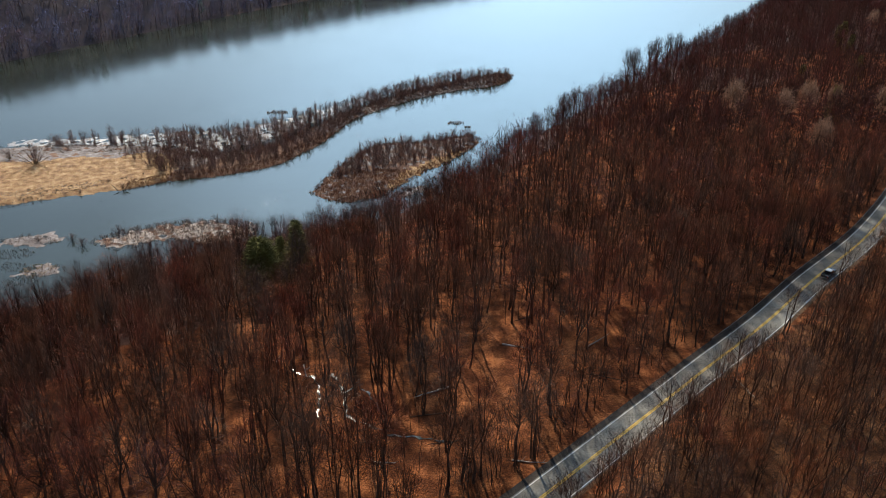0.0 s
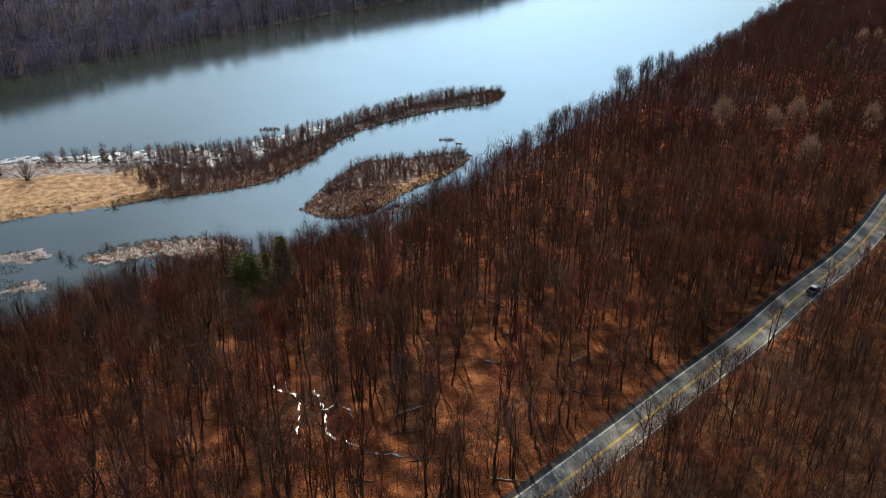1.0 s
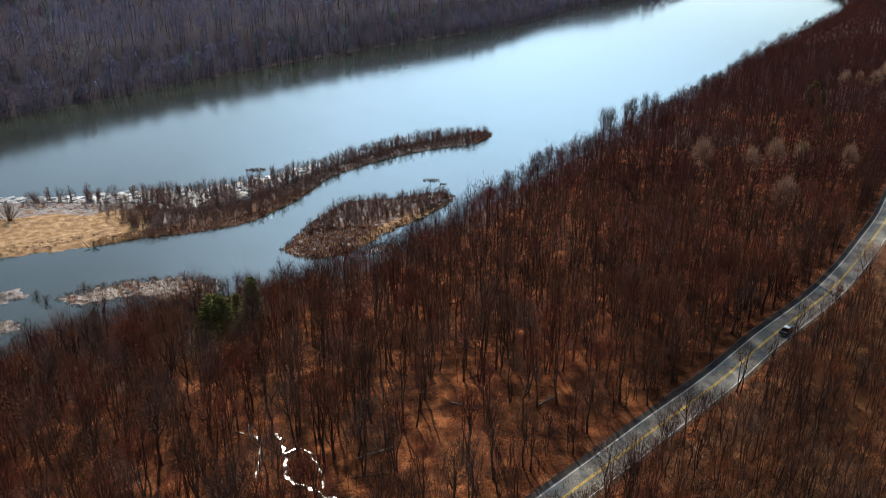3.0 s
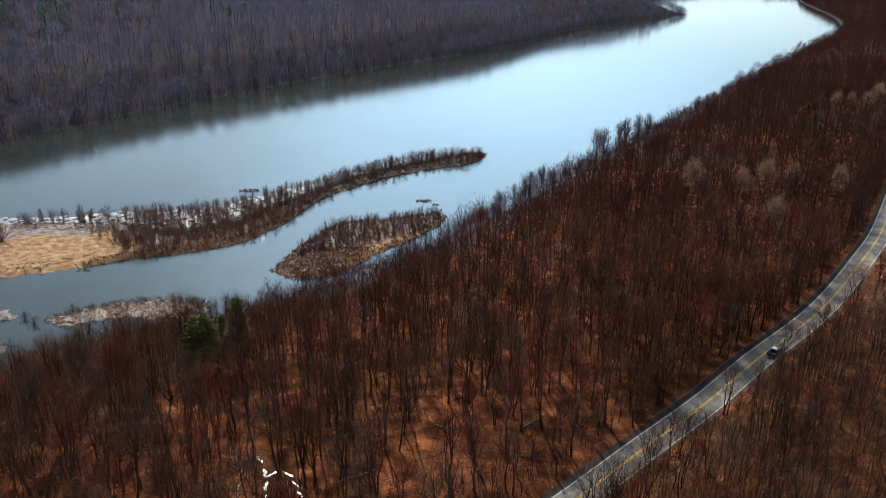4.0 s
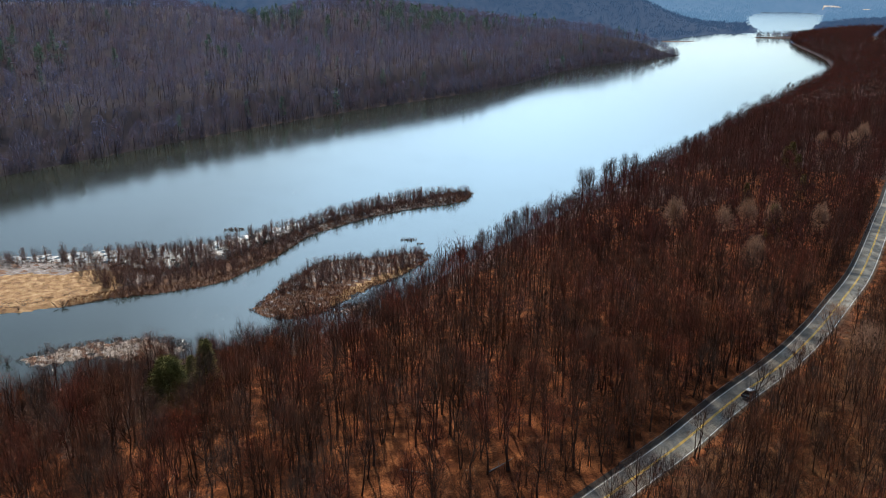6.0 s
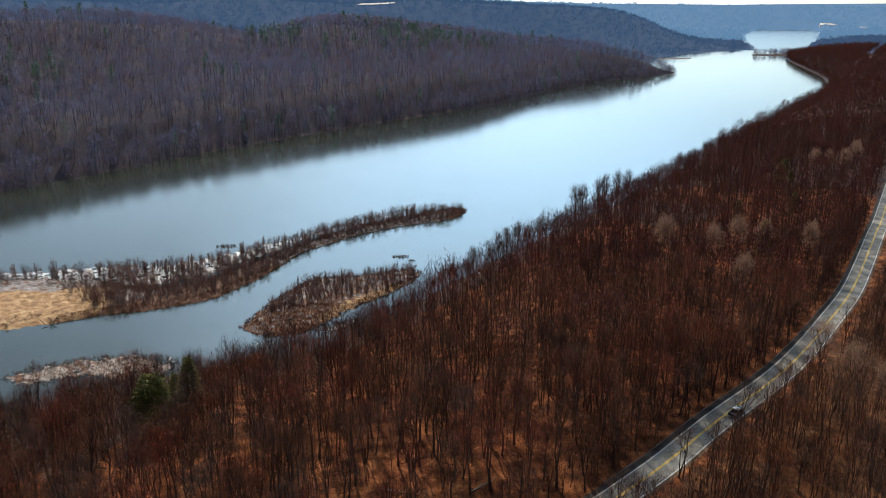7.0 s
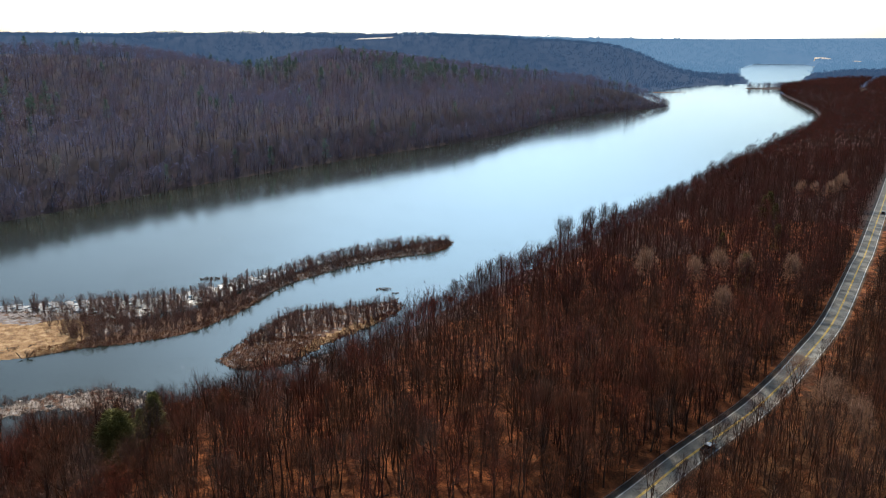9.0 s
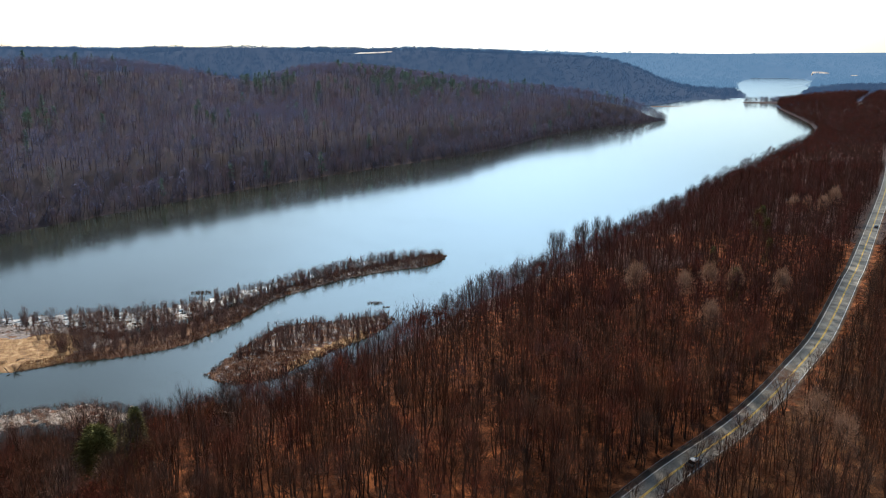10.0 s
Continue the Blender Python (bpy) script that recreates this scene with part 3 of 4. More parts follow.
def broom_shrub(seed, height, spread, stems, twigs, twig_len, twig_w, lean=62):
    """A many-stemmed shrub that fans upward from one foot."""
    rng = np.random.default_rng(seed)
    az_, polar = rng.uniform(0, 2 * np.pi, stems), np.radians(rng.uniform(3, lean, stems))
    tip = np.stack([np.cos(az_) * np.sin(polar) * spread * 1.3, np.sin(az_) * np.sin(polar) * spread * 1.3, np.cos(polar) * height * rng.uniform(0.7, 1, stems)], -1)
    foot = rng.normal(size=(stems, 3)) * [0.25, 0.25, 0] - [0, 0, 0.3]
    way = tip - foot
    wood = np.concatenate([blades(foot, way, np.linalg.norm(way, axis=1), 0.11, rng) for _ in range(2)])
    pick, u = rng.integers(stems, size=twigs), rng.uniform(0.3, 0.95, twigs)[:, None]
    at = foot[pick] + way[pick] * u
    fine = blades(at, way[pick] / height + rng.normal(size=(twigs, 3)) * 0.35, twig_len * rng.uniform(0.6, 1.3, twigs), twig_w, rng)
    return wood, fine


def puff_tree(seed, height, spread, pieces, size, broad=(0.3, 0.5), loose=0.3, base=0.42, low=-0.2):
    """A far-off leafless tree: two stems and a lobed dome of twig sprays that overlap like scales, open towards the foot."""
    rng = np.random.default_rng(seed)
    stem = blades(np.array([[0, 0, -0.5], [0, 0, -0.5]]), np.array([[0, 0, 1.0], [0.05, 0, 1]]), height * 0.8, height * 0.03, rng)
    az_, up = rng.uniform(0, 2 * np.pi, pieces), rng.uniform(low, 1, pieces)
    flat = np.sqrt(1 - up * up)
    out = np.stack([np.cos(az_) * flat, np.sin(az_) * flat, up], -1)
    lobes = 1 + 0.2 * np.sin(3 * az_ + seed) * flat + 0.12 * np.sin(5 * up + 2 * az_ + seed)
    at = np.array([0, 0, height * base]) + out * np.array([spread, spread, height * (0.94 - base)]) * (lobes * rng.uniform(0.62, 0.95, pieces))[:, None]
    way = np.array([0, 0, 1.0]) - out * out[:, 2:] + out * 0.45 + rng.normal(size=out.shape) * loose
    return stem, blades(at, way, size * rng.uniform(0.7, 1.3, pieces), size * rng.uniform(*broad, pieces), rng, out + rng.normal(size=out.shape) * 0.25)


def conifer(seed, height, spread, needles, needle_len, needle_w, taper=0.8):
    rng = np.random.default_rng(seed)
    wood = tube([[0, 0, -0.3], [0.1, 0, height * 0.5], [0, 0, height]], [height * 0.014, height * 0.009, 0.03], 5)
    f = rng.uniform(0.12, 1, needles) ** 0.85
    az_ = rng.uniform(0, 2 * np.pi, needles)
    lump = 0.75 + 0.25 * np.sin(az_ * 3 + f * 20) * np.cos(f * 33)
    r = spread * (1.02 - f) ** taper * rng.uniform(0.35, 1, needles) * lump
    base = np.stack([np.cos(az_) * r, np.sin(az_) * r, f * height - 0.25 * r], -1)
    way = np.stack([np.cos(az_), np.sin(az_), rng.uniform(-0.25, 0.5, needles)], -1) + rng.normal(size=(needles, 3)) * 0.5
    side = np.stack([np.cos(az_), np.sin(az_), np.full(needles, 0.6)], -1) + rng.normal(size=(needles, 3)) * 0.3
    return wood, blades(base, way, needle_len * rng.uniform(0.6, 1.4, needles), needle_w * rng.uniform(0.7, 1.4, needles), rng, side)


PALE_SPOTS = [(135, 296), (149, 303), (159, 301), (173, 294), (131, 254), (119, 302), (256, 464), (262, 458), (270, 456), (283, 472)]
TAN_SPOTS = [(138, 189), (140, 177), (137, 204)]
PINE_SPOTS = [(-48, 177, 1.12), (-38.5, 178.5, 1.12), (-44, 183, 0.85), (217, 425, 1.0), (222, 430, 1.1), (216, 408, 0.9), (197, 360, 0.9), (168, 354, 0.8), (158.5, 301, 1.0)]
STREAM_SPOTS = [(-30, 132), (-27, 131), (-25, 123), (-25, 117), (-22, 129), (-20, 123), (-19, 117), (-15, 115), (-10, 112), (-5, 111), (-16, 126), (-12, 118)]
SINGLE_TREES = [(x, y - 2, 2.6) for x, y in STREAM_SPOTS] + [(x, y - 2, 5.0) for x, y in PALE_SPOTS + TAN_SPOTS] + [(x, y - 2, 4.5) for x, y, _ in PINE_SPOTS] + [(-49, 172, 6.5), (-46, 167, 5), (-48, 162, 4), (-258, 568, 9), (-470, 788, 9)]


def scatter(x0, x1, y0, y1, gap, seed, where):
    """Jittered places in a rectangle; where(x, y, height, near, far, road) chooses."""
    rng = np.random.default_rng(seed)
    x, y = np.meshgrid(np.arange(x0, x1, gap), np.arange(y0, y1, gap))
    x, y = (x + rng.uniform(-0.48, 0.48, x.shape) * gap).ravel(), (y + rng.uniform(-0.48, 0.48, y.shape) * gap).ravel()
    wedge = np.abs(x - 15) < 0.66 * np.maximum(y, 0) + 45
    x, y = x[wedge], y[wedge]
    h, dn, df, dr = land(x, y)
    k = where(x, y, h, dn, df, dr)
    for a, b_, r in SINGLE_TREES:
        k &= np.hypot(x - a, (y - b_) * 0.6) > r
    return np.stack([x[k], y[k], h[k]], -1)


def plant(name, places, templates, mats, tints, label, category, seed, size=(0.75, 1.15), weights=None):
    """Many trees as one mesh: templates are (wood, fine) pairs; mats[0] is bark, tints gives the share of each twig material after it."""
    rng = np.random.default_rng(seed)
    which, tint = rng.integers(len(templates), size=len(places)), rng.choice(len(tints), p=np.array(tints) / sum(tints), size=len(places)) + 1
    turn, scale = rng.uniform(0, 2 * np.pi, len(places)), rng.uniform(*size, len(places))
    tri, slots = [], []
    for k, (wood, fine) in enumerate(templates):
        sel = which == k
        if not sel.any():
            continue
        t = np.concatenate([wood, fine]).reshape(-1, 3)
        c, s, z = np.cos(turn[sel]), np.sin(turn[sel]), scale[sel]
        out = np.empty((sel.sum(), len(t), 3), np.float32)
        out[..., 0] = (c[:, None] * t[:, 0] - s[:, None] * t[:, 1]) * z[:, None] + places[sel, 0:1]
        out[..., 1] = (s[:, None] * t[:, 0] + c[:, None] * t[:, 1]) * z[:, None] + places[sel, 1:2]
        out[..., 2] = t[:, 2] * z[:, None] + places[sel, 2:3]
        tri.append(out.reshape(-1, 3, 3))
        sl = np.zeros((sel.sum(), len(wood) + len(fine)), np.int32)
        sl[:, len(wood):] = tint[sel][:, None]
        slots.append(sl.ravel())
    ob = new(name, soup_mesh(name, np.concatenate(tri), np.concatenate(slots), mats))
    return tagged(ob, label, category, kind="stuff")


NEAR_TREES = [bare_tree(10 + i, 20, 5.0, 10, 75, 1150, 4, 1.25, 0.095, base=(0.52, 0.6, 0.45, 0.55)[i % 4], stems=(1, 2, 2, 1, 3, 1)[i % 6], thick=1.35) for i in range(9)]
YOUNG_TREES = [bare_tree(30 + i, 13, 3.2, 6, 30, 260, 4, 1.5, 0.085, base=(0.35, 0.25, 0.3)[i % 3], stems=(1, 2, 1)[i % 3]) for i in range(6)]
MID_TREES = [bare_tree(40 + i, 20, 5.3, 5, 14, 220, 3, 1.1, 0.33, base=0.5, shell=True) for i in range(8)]
FAR_TREES = [puff_tree(70 + i, 19, 5.6, 100, 1.75, (0.28, 0.5), 0.5, (0.5, 0.44, 0.48)[i % 3]) for i in range(9)]
SHORE_PUFFS = [puff_tree(100 + i, 13, 5.0, 70, 1.8, (0.3, 0.5), 0.5, 0.22, -0.5) for i in range(5)]
BANK_TREES = [puff_tree(80 + i, 19, 5.8, 72, 2.0, (0.35, 0.6), 0.5, 0.42, -0.4) for i in range(7)]
BACK_TREES = [bare_tree(50 + i, 20, 5.2, 7, 26, 430, 3, 1.1, 0.18, base=0.48, shell=True) for i in range(8)]
TINY_TREES = [puff_tree(90 + i, 12, 13.0, 20, 3.4, (0.6, 0.9), 0.15, 0.2) for i in range(6)]
HAZE_TREES = [puff_tree(110 + i, 13, 25.0, 16, 7.0, (0.6, 0.9), 0.12, 0.15) for i in range(5)]
PINES = [conifer(120, 15, 9.0, 7500, 1.0, 0.2, 0.4), conifer(121, 18, 6.0, 5000, 1.0, 0.2, 0.7), conifer(122, 17, 5.2, 3200, 0.9, 0.18, 0.6)]
FAR_PINES = [conifer(130 + i, 20, 5.0, 90, 2.2, 1.0) for i in range(4)]
THICKET = [bare_tree(170 + i, 9, 2.6, 6, 14, 130, 3, 1.3, 0.11, base=0.25, stems=3) for i in range(5)]
BRUSH = [bare_tree(180 + i, 2.6, 1.4, 4, 6, 22, 3, 0.9, 0.09, base=0.15, stems=4) for i in range(5)]

SAPLINGS = [bare_tree(160 + i, 11, 1.3, 4, 6, 26, 3, 1.5, 0.09, base=0.35, thick=0.75) for i in range(5)]
SHRUBS = [broom_shrub(140 + i, 5.2, 3.0, 13, 150, 1.2, 0.055) for i in range(5)]
UPRIGHTS = [broom_shrub(150 + i, 5.6, 2.6, 12, 150, 1.0, 0.075, (26, 34, 48)[i % 3]) for i in range(6)]
DECIDUOUS = [BARK, TWIG_RED, TWIG_BROWN, TWIG_GREY, TWIG_RUST, TWIG_DARK, TWIG_MAUVE]
MID_MATS = [BARK, BANK_RED_SHADED, BANK_BROWN_SHADED, BANK_DARK_SHADED]


def hero_box(x, y):
    return (x > -75) & (x < 90) & (y > 98) & (y < 180)


def lakeside(x, y, h, dn, df, dr):
    return (dn < df) & (dn > 3) & (dr < -6)


def inland(x, y, h, dn, df, dr):
    return (dn < df) & (dn > 3) & (dr > 9)


near_places = np.concatenate([
    scatter(-160, 150, 88, 262, 5.2, 1, lambda x, y, h, dn, df, dr: lakeside(x, y, h, dn, df, dr) & (np.sin(x * 91.7 + y * 57.3) > np.where((x > 2) & (x < 66) & (y > 106) & (y < 152), 0.3, -0.9))),
])
thicket = scatter(-150, 24, 120, 285, 3.1, 17, lambda x, y, h, dn, df, dr: (dn < df) & (dn > 0.8) & (dn < np.where(x < -20, 34 + np.clip(-30 - x, 0, 18), 15)))
near_places = near_places[land(near_places[:, 0], near_places[:, 1])[1] > np.where(near_places[:, 0] < -30, 34, 14)]
saplings = scatter(-130, 160, 95, 230, 5.8, 18, lambda x, y, h, dn, df, dr: ((dr < -8) & ~((x > 4) & (x < 64) & (y > 104) & (y < 150)) | ((dr > 9) & (dr < 60))) & (dn > 10) & (dn < df))
hero = hero_box(near_places[:, 0], near_places[:, 1])
right_places = scatter(20, 240, 60, 330, 4.6, 2, lambda *a: inland(*a) & (a[5] < 62))


def tree_thing(name, template, mats, label, category, group):
    wood, fine = template
    ob = new(name)
    for nm, tri, m in (("trunk", wood, mats[0]), ("crown", fine, mats[1])):
        child = new(nm, soup_mesh(nm, tri, np.zeros(len(tri)), [m]))
        child.parent = ob
    return tagged(ob, label, category, group)


protos = []
for i, t in enumerate(NEAR_TREES):
    m, w = [(TWIG_RED, "reddish"), (TWIG_BROWN, "brown"), (TWIG_BROWN, "brown"), (TWIG_GREY, "grey")][i % 4]
    protos.append(tree_thing("bare_tree", t, (BARK, m), f"tall leafless tree with dark trunk and {w} twigs", "tree", "trees of the lakeside wood"))
rng = np.random.default_rng(5)
hero_places = near_places[hero][:300]
for i, p in enumerate(hero_places):
    s = rng.uniform(0.75, 1.12)
    m = pose(*p, 0, 0, rng.uniform(0, 360)) @ Matrix.Scale(s, 4)
    if i < len(protos):
        protos[i].matrix_basis = m
    else:
        ob = copy_thing(protos[i % len(protos)], m)
        ob.matrix_basis = m

rest = np.concatenate([near_places[~hero], near_places[hero][300:]])
back = rest[:, 1] > 196
plant("mid_woods", rest[back], BACK_TREES, DECIDUOUS, (4, 4, 0, 0, 5, 1), "dense leafless wood towards the lake", "woods", 67)
plant("bare_woods", rest[~back], NEAR_TREES, DECIDUOUS, (3, 4, 2, 2, 3, 1), "dense leafless lakeside wood with reddish-brown crowns", "woods", 6)
plant("shore_thicket", thicket, THICKET, DECIDUOUS, (3, 1, 0, 0, 8, 1), "low red-brown leafless thicket at the lake's edge", "woods", 61, (0.6, 1.2))
plant("saplings", saplings, SAPLINGS, DECIDUOUS, (2, 3, 2, 2, 3, 1), "thin leafless saplings under the trees", "saplings", 62, (0.5, 1.2))
brush = scatter(0, 200, 70, 320, 3.0, 19, lambda x, y, h, dn, df, dr: (((dr > 4.6) & (dr < 48) & (np.sin(x * 3.1) * np.sin(y * 2.7) > -0.6)) | ((dr < -5.4) & (dr > -11) & (np.sin(x * 5.1) * np.sin(y * 3.7) > 0))))
plant("roadside_brush", brush, BRUSH, DECIDUOUS, (1, 4, 2, 2, 3, 0), "low leafless brush beside the road", "brush", 63, (0.5, 1.2))
verge = scatter(0, 260, 70, 380, 4.2, 27, lambda x, y, h, dn, df, dr: ((dr < -6) & (dr > -17)) | ((dr > 9) & (dr < 40) & (np.sin(x * 1.1) * np.sin(y * 1.3) > np.where(y > 190, -0.4, 0.35))))
plant("verge_thicket", verge, THICKET, DECIDUOUS, (1, 4, 3, 1, 2, 3), "small dark leafless trees along the road's edges", "woods", 70, (0.7, 1.35))
front = scatter(-25, 130, 45, 185, 5.2, 28, lambda x, y, h, dn, df, dr: (dr > 5.5) & (dr < 24) & (np.sin(x * 7.3 + y * 4.1) > np.where(x < 48, -0.5, np.where(dr < 14, 0.35, 0.55))))
plant("roadside_trees", front, NEAR_TREES, DECIDUOUS, (1, 4, 4, 2, 2, 1), "tall leafless trees on the slope above the road", "woods", 72, (0.6, 0.95))
plant("roadside_woods", right_places, YOUNG_TREES, DECIDUOUS, (1, 4, 3, 2, 3, 0), "young leafless wood above the road", "woods", 7, (0.75, 1.4))
mid = np.concatenate([scatter(-20, 420, 262, 640, 6.3, 3, lakeside), scatter(130, 520, 330, 640, 6.6, 4, lambda *a: inland(*a) & (a[5] < 130))])
edge = land(mid[:, 0], mid[:, 1])[1] < 15
under = scatter(66, 250, 140, 340, 6.0, 26, lambda *a: lakeside(*a) & (a[3] > 20))
plant("understory", under, THICKET, MID_MATS, (3, 3, 4), "small leafless trees under the taller wood", "woods", 69, (0.8, 1.4))
plant("shore_edge_woods", mid[edge], BACK_TREES, DECIDUOUS, (3, 3, 1, 0, 4, 1), "lower leafless trees right at the lake's edge", "woods", 66, (0.5, 0.85))
plant("shore_woods", mid[~edge], MID_TREES, MID_MATS, (5, 4, 6), "leafless wood along the lake, red-brown crowns darkened for shade", "woods", 8)
far_bank = scatter(100, 1700, 640, 2000, 9, 5, lambda x, y, h, dn, df, dr: (dn < df) & (dn > 2) & (np.abs(dr) > 8))
plant("distant_bank_woods", far_bank, BANK_TREES, [BANK_DARK_SHADED, BANK_RED_SHADED, BANK_BROWN_SHADED, BANK_DARK_SHADED], (4, 4, 4), "leafless wood on the lake's far bend", "woods", 9)
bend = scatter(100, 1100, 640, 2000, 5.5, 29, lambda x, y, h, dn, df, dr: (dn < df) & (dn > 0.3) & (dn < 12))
plant("bend_thicket", bend, SHORE_PUFFS, [BANK_DARK_SHADED, BANK_RED_SHADED, BANK_BROWN_SHADED, BANK_DARK_SHADED], (3, 4, 4), "low leafless thicket at the foot of the wooded bank", "woods", 71, (0.5, 1.0))
hill = scatter(-1100, 520, 380, 1500, 9.5, 6, lambda x, y, h, dn, df, dr: (df < dn) & (df > 1) & (df < 440))
skirt = scatter(-700, 520, 330, 1500, 5.5, 16, lambda x, y, h, dn, df, dr: (df < dn) & (df > 0.5) & (df < 12))
plant("far_shore_thicket", skirt, SHORE_PUFFS, [TRUNK_FAR, TWIG_HAZED_WARM, TWIG_HAZED_DARK], (2, 3), "low leafless thicket along the opposite shore", "woods", 64, (0.6, 1.1))
crest = np.exp(-((hill[:, 0] - 110) / 150) ** 2 - ((hill[:, 1] - 1180) / 130) ** 2) + 0.8 * np.exp(-((hill[:, 0] + 330) / 60) ** 2 - ((hill[:, 1] - 690) / 70) ** 2)
green = np.random.default_rng(3).uniform(size=len(hill)) < 0.012 + (0.3 * smooth((ripple(hill[:, 0], hill[:, 1], 90, 5) - 0.15) * 4) + 0.7 * crest) * smooth((hill[:, 2] - 35) / 30)
tip = (hill[:, 0] > 330) & ~green
plant("headland_woods", hill[tip], FAR_TREES, [TRUNK_FAR, TWIG_HAZED, TWIG_HAZED_WARM, TWIG_HAZED_DARK], (4, 3, 3), "lower leafless wood at the tip of the headland", "woods", 68, (0.7, 1.0))
plant("hillside_woods", hill[~green & ~tip], FAR_TREES, [TRUNK_FAR, TWIG_HAZED, TWIG_HAZED_WARM, TWIG_HAZED_DARK], (5, 3, 3), "leafless wood on the hill across the lake, blued for haze", "woods", 10, (0.8, 1.2))
plant("hillside_pines", hill[green], FAR_PINES, [BARK, NEEDLE_FAR], (1,), "dark green pines among the bare hillside trees", "woods", 11, (0.8, 1.2))
FIELDS = [(-160, 2260, 100, 40), (2010, 4090, 90, 60), (2150, 4000, 40, 24)]


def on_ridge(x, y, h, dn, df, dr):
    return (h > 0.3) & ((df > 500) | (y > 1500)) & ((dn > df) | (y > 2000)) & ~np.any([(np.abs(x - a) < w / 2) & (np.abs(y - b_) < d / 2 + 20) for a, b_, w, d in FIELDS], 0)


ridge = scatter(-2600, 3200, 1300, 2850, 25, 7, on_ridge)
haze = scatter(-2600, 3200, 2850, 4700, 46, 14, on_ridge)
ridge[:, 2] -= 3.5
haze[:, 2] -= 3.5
tagged(plant("backdrop", haze, HAZE_TREES, [HAZED_BLUE_TWIG, HAZED_BLUE_TWIG], (1,), "wooded ridge at the horizon, glowing pale blue for haze", "backdrop", 13, (0.7, 1.3)), kind="structure")
backdrop = plant("backdrop", ridge, TINY_TREES, [HAZED_RIDGE_TWIG, HAZED_RIDGE_TWIG], (1,), "distant wooded ridges, glowing blue for haze", "backdrop", 12, (0.7, 1.25))
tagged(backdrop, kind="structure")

rng = np.random.default_rng(70)
point = np.stack([np.concatenate([rng.uniform(824, 852, 14), rng.uniform(866, 1010, 130)]), np.concatenate([rng.uniform(1992, 2012, 14), rng.uniform(1975, 2050, 130)]), np.full(144, 0.8)], -1)
plant("point_trees", point, SHORE_PUFFS, [BARK, TWIG_HAZED_DARK, TWIG_HAZED], (1, 1), "row of bare trees on the low point in the lake", "woods", 65, (1.0, 1.5))


def shrubs(name, ring, gap, seed, where, label, tints=(1, 4, 2), size=(0.55, 1.1), z=0.3, kinds=None):
    ring = np.asarray(ring)
    lo, hi = ring.min(0), ring.max(0)
    rng = np.random.default_rng(seed)
    x, y = np.meshgrid(np.arange(lo[0], hi[0], gap), np.arange(lo[1], hi[1], gap))
    x, y = (x + rng.uniform(-0.5, 0.5, x.shape) * gap).ravel(), (y + rng.uniform(-0.5, 0.5, y.shape) * gap).ravel()
    d, _ = distance(x, y, np.vstack([ring, ring[:1]]))
    k = inside(x, y, ring) & where(x, y, d, rng.uniform(size=x.shape))
    return plant(name, np.stack([x[k], y[k], np.full(k.sum(), z)], -1), kinds or SHRUBS, [SHRUB_STEM, TWIG_RUST, SHRUB_TWIG, TWIG_GREY], tints, label, "shrubs", seed, size)


spit_thicket_ring = chain(SPIT_THICKET + SPIT_THICKET[:1], 4)[:-1]
shrubs("spit_shrubs", spit_thicket_ring, 2.35, 21, lambda x, y, d, r: (d > 0) & ((x > -125) | (r < 0.42)) & (ripple(x, y, 6.0, 2) > -0.55), "dense leafless grey-brown shrubs on the flooded spit", (1, 7, 2), (0.55, 1.35), z=0.1, kinds=UPRIGHTS + SHRUBS[:2])
shrubs("islet_shrubs", islet_ring, 2.1, 22, lambda x, y, d, r: (d > 2) & (y > 292 + 0.55 * (x + 30)) & (r < 0.85), "leafless shrubs on the marshy islet", (1, 6, 2), (0.6, 1.2), z=0.3, kinds=UPRIGHTS)
shrubs("islet_brush", islet_ring, 2.0, 24, lambda x, y, d, r: (d > 0.5) & (y < 300 + 0.5 * (x + 30)) & (x < -18) & (r < 0.6), "low rust-brown brush on the marshy islet", (4, 1, 0), (0.25, 0.5), z=0.3)
shrubs("spit_brush", spit_ring, 2.0, 25, lambda x, y, d, r: (d > 0.3) & (d < 9) & (x > -122) & (r < 0.55), "low rust-brown brush fringing the spit", (4, 1, 0), (0.2, 0.45), z=0.3)
shrubs("marsh_shrubs", marsh_ring, 2.0, 23, lambda x, y, d, r: (d > 0) & ((r < 0.06) | ((y > 236 + 0.1 * (x + 90)) & (r < 0.7))), "low leafless shrubs in the reed marsh", (5, 1, 1), (0.3, 0.6))


# ------------------------------------------------------------------ single trees
def ground_at(x, y):
    return float(land(np.array([x]), np.array([y]))[0][0])


def lone(name, template, mats, spots, label, category, group, seed, size):
    rng = np.random.default_rng(seed)
    proto = None
    for x, y in spots:
        m = pose(x, y, ground_at(x, y), 0, 0, rng.uniform(0, 360)) @ Matrix.Scale(rng.uniform(*size), 4)
        if proto is None:
            proto = tree_thing(name, template, mats, label, category, group)
            proto.matrix_basis = m
        else:
            copy_thing(proto, m).matrix_basis = m


PALE_TREE = bare_tree(201, 20, 5.0, 10, 90, 1900, 4, 0.7, 0.19, base=0.5, shell=True)
lone("pale_tree", PALE_TREE, (BARK, TWIG_PALE), PALE_SPOTS,
     "leafless tree with a pale tan rounded crown in the dark wood", "tree", "pale-crowned trees", 31, (0.95, 1.15))
TAN_TREE = bare_tree(202, 15, 6.0, 14, 160, 2600, 4, 0.7, 0.06, base=0.4, stems=3, thick=1.3)
lone("tan_tree", TAN_TREE, (BARK, TWIG_PALE), TAN_SPOTS, "leafless tree with a tan crown beside the road", "tree", "tan trees by the road", 32, (0.9, 1.1))
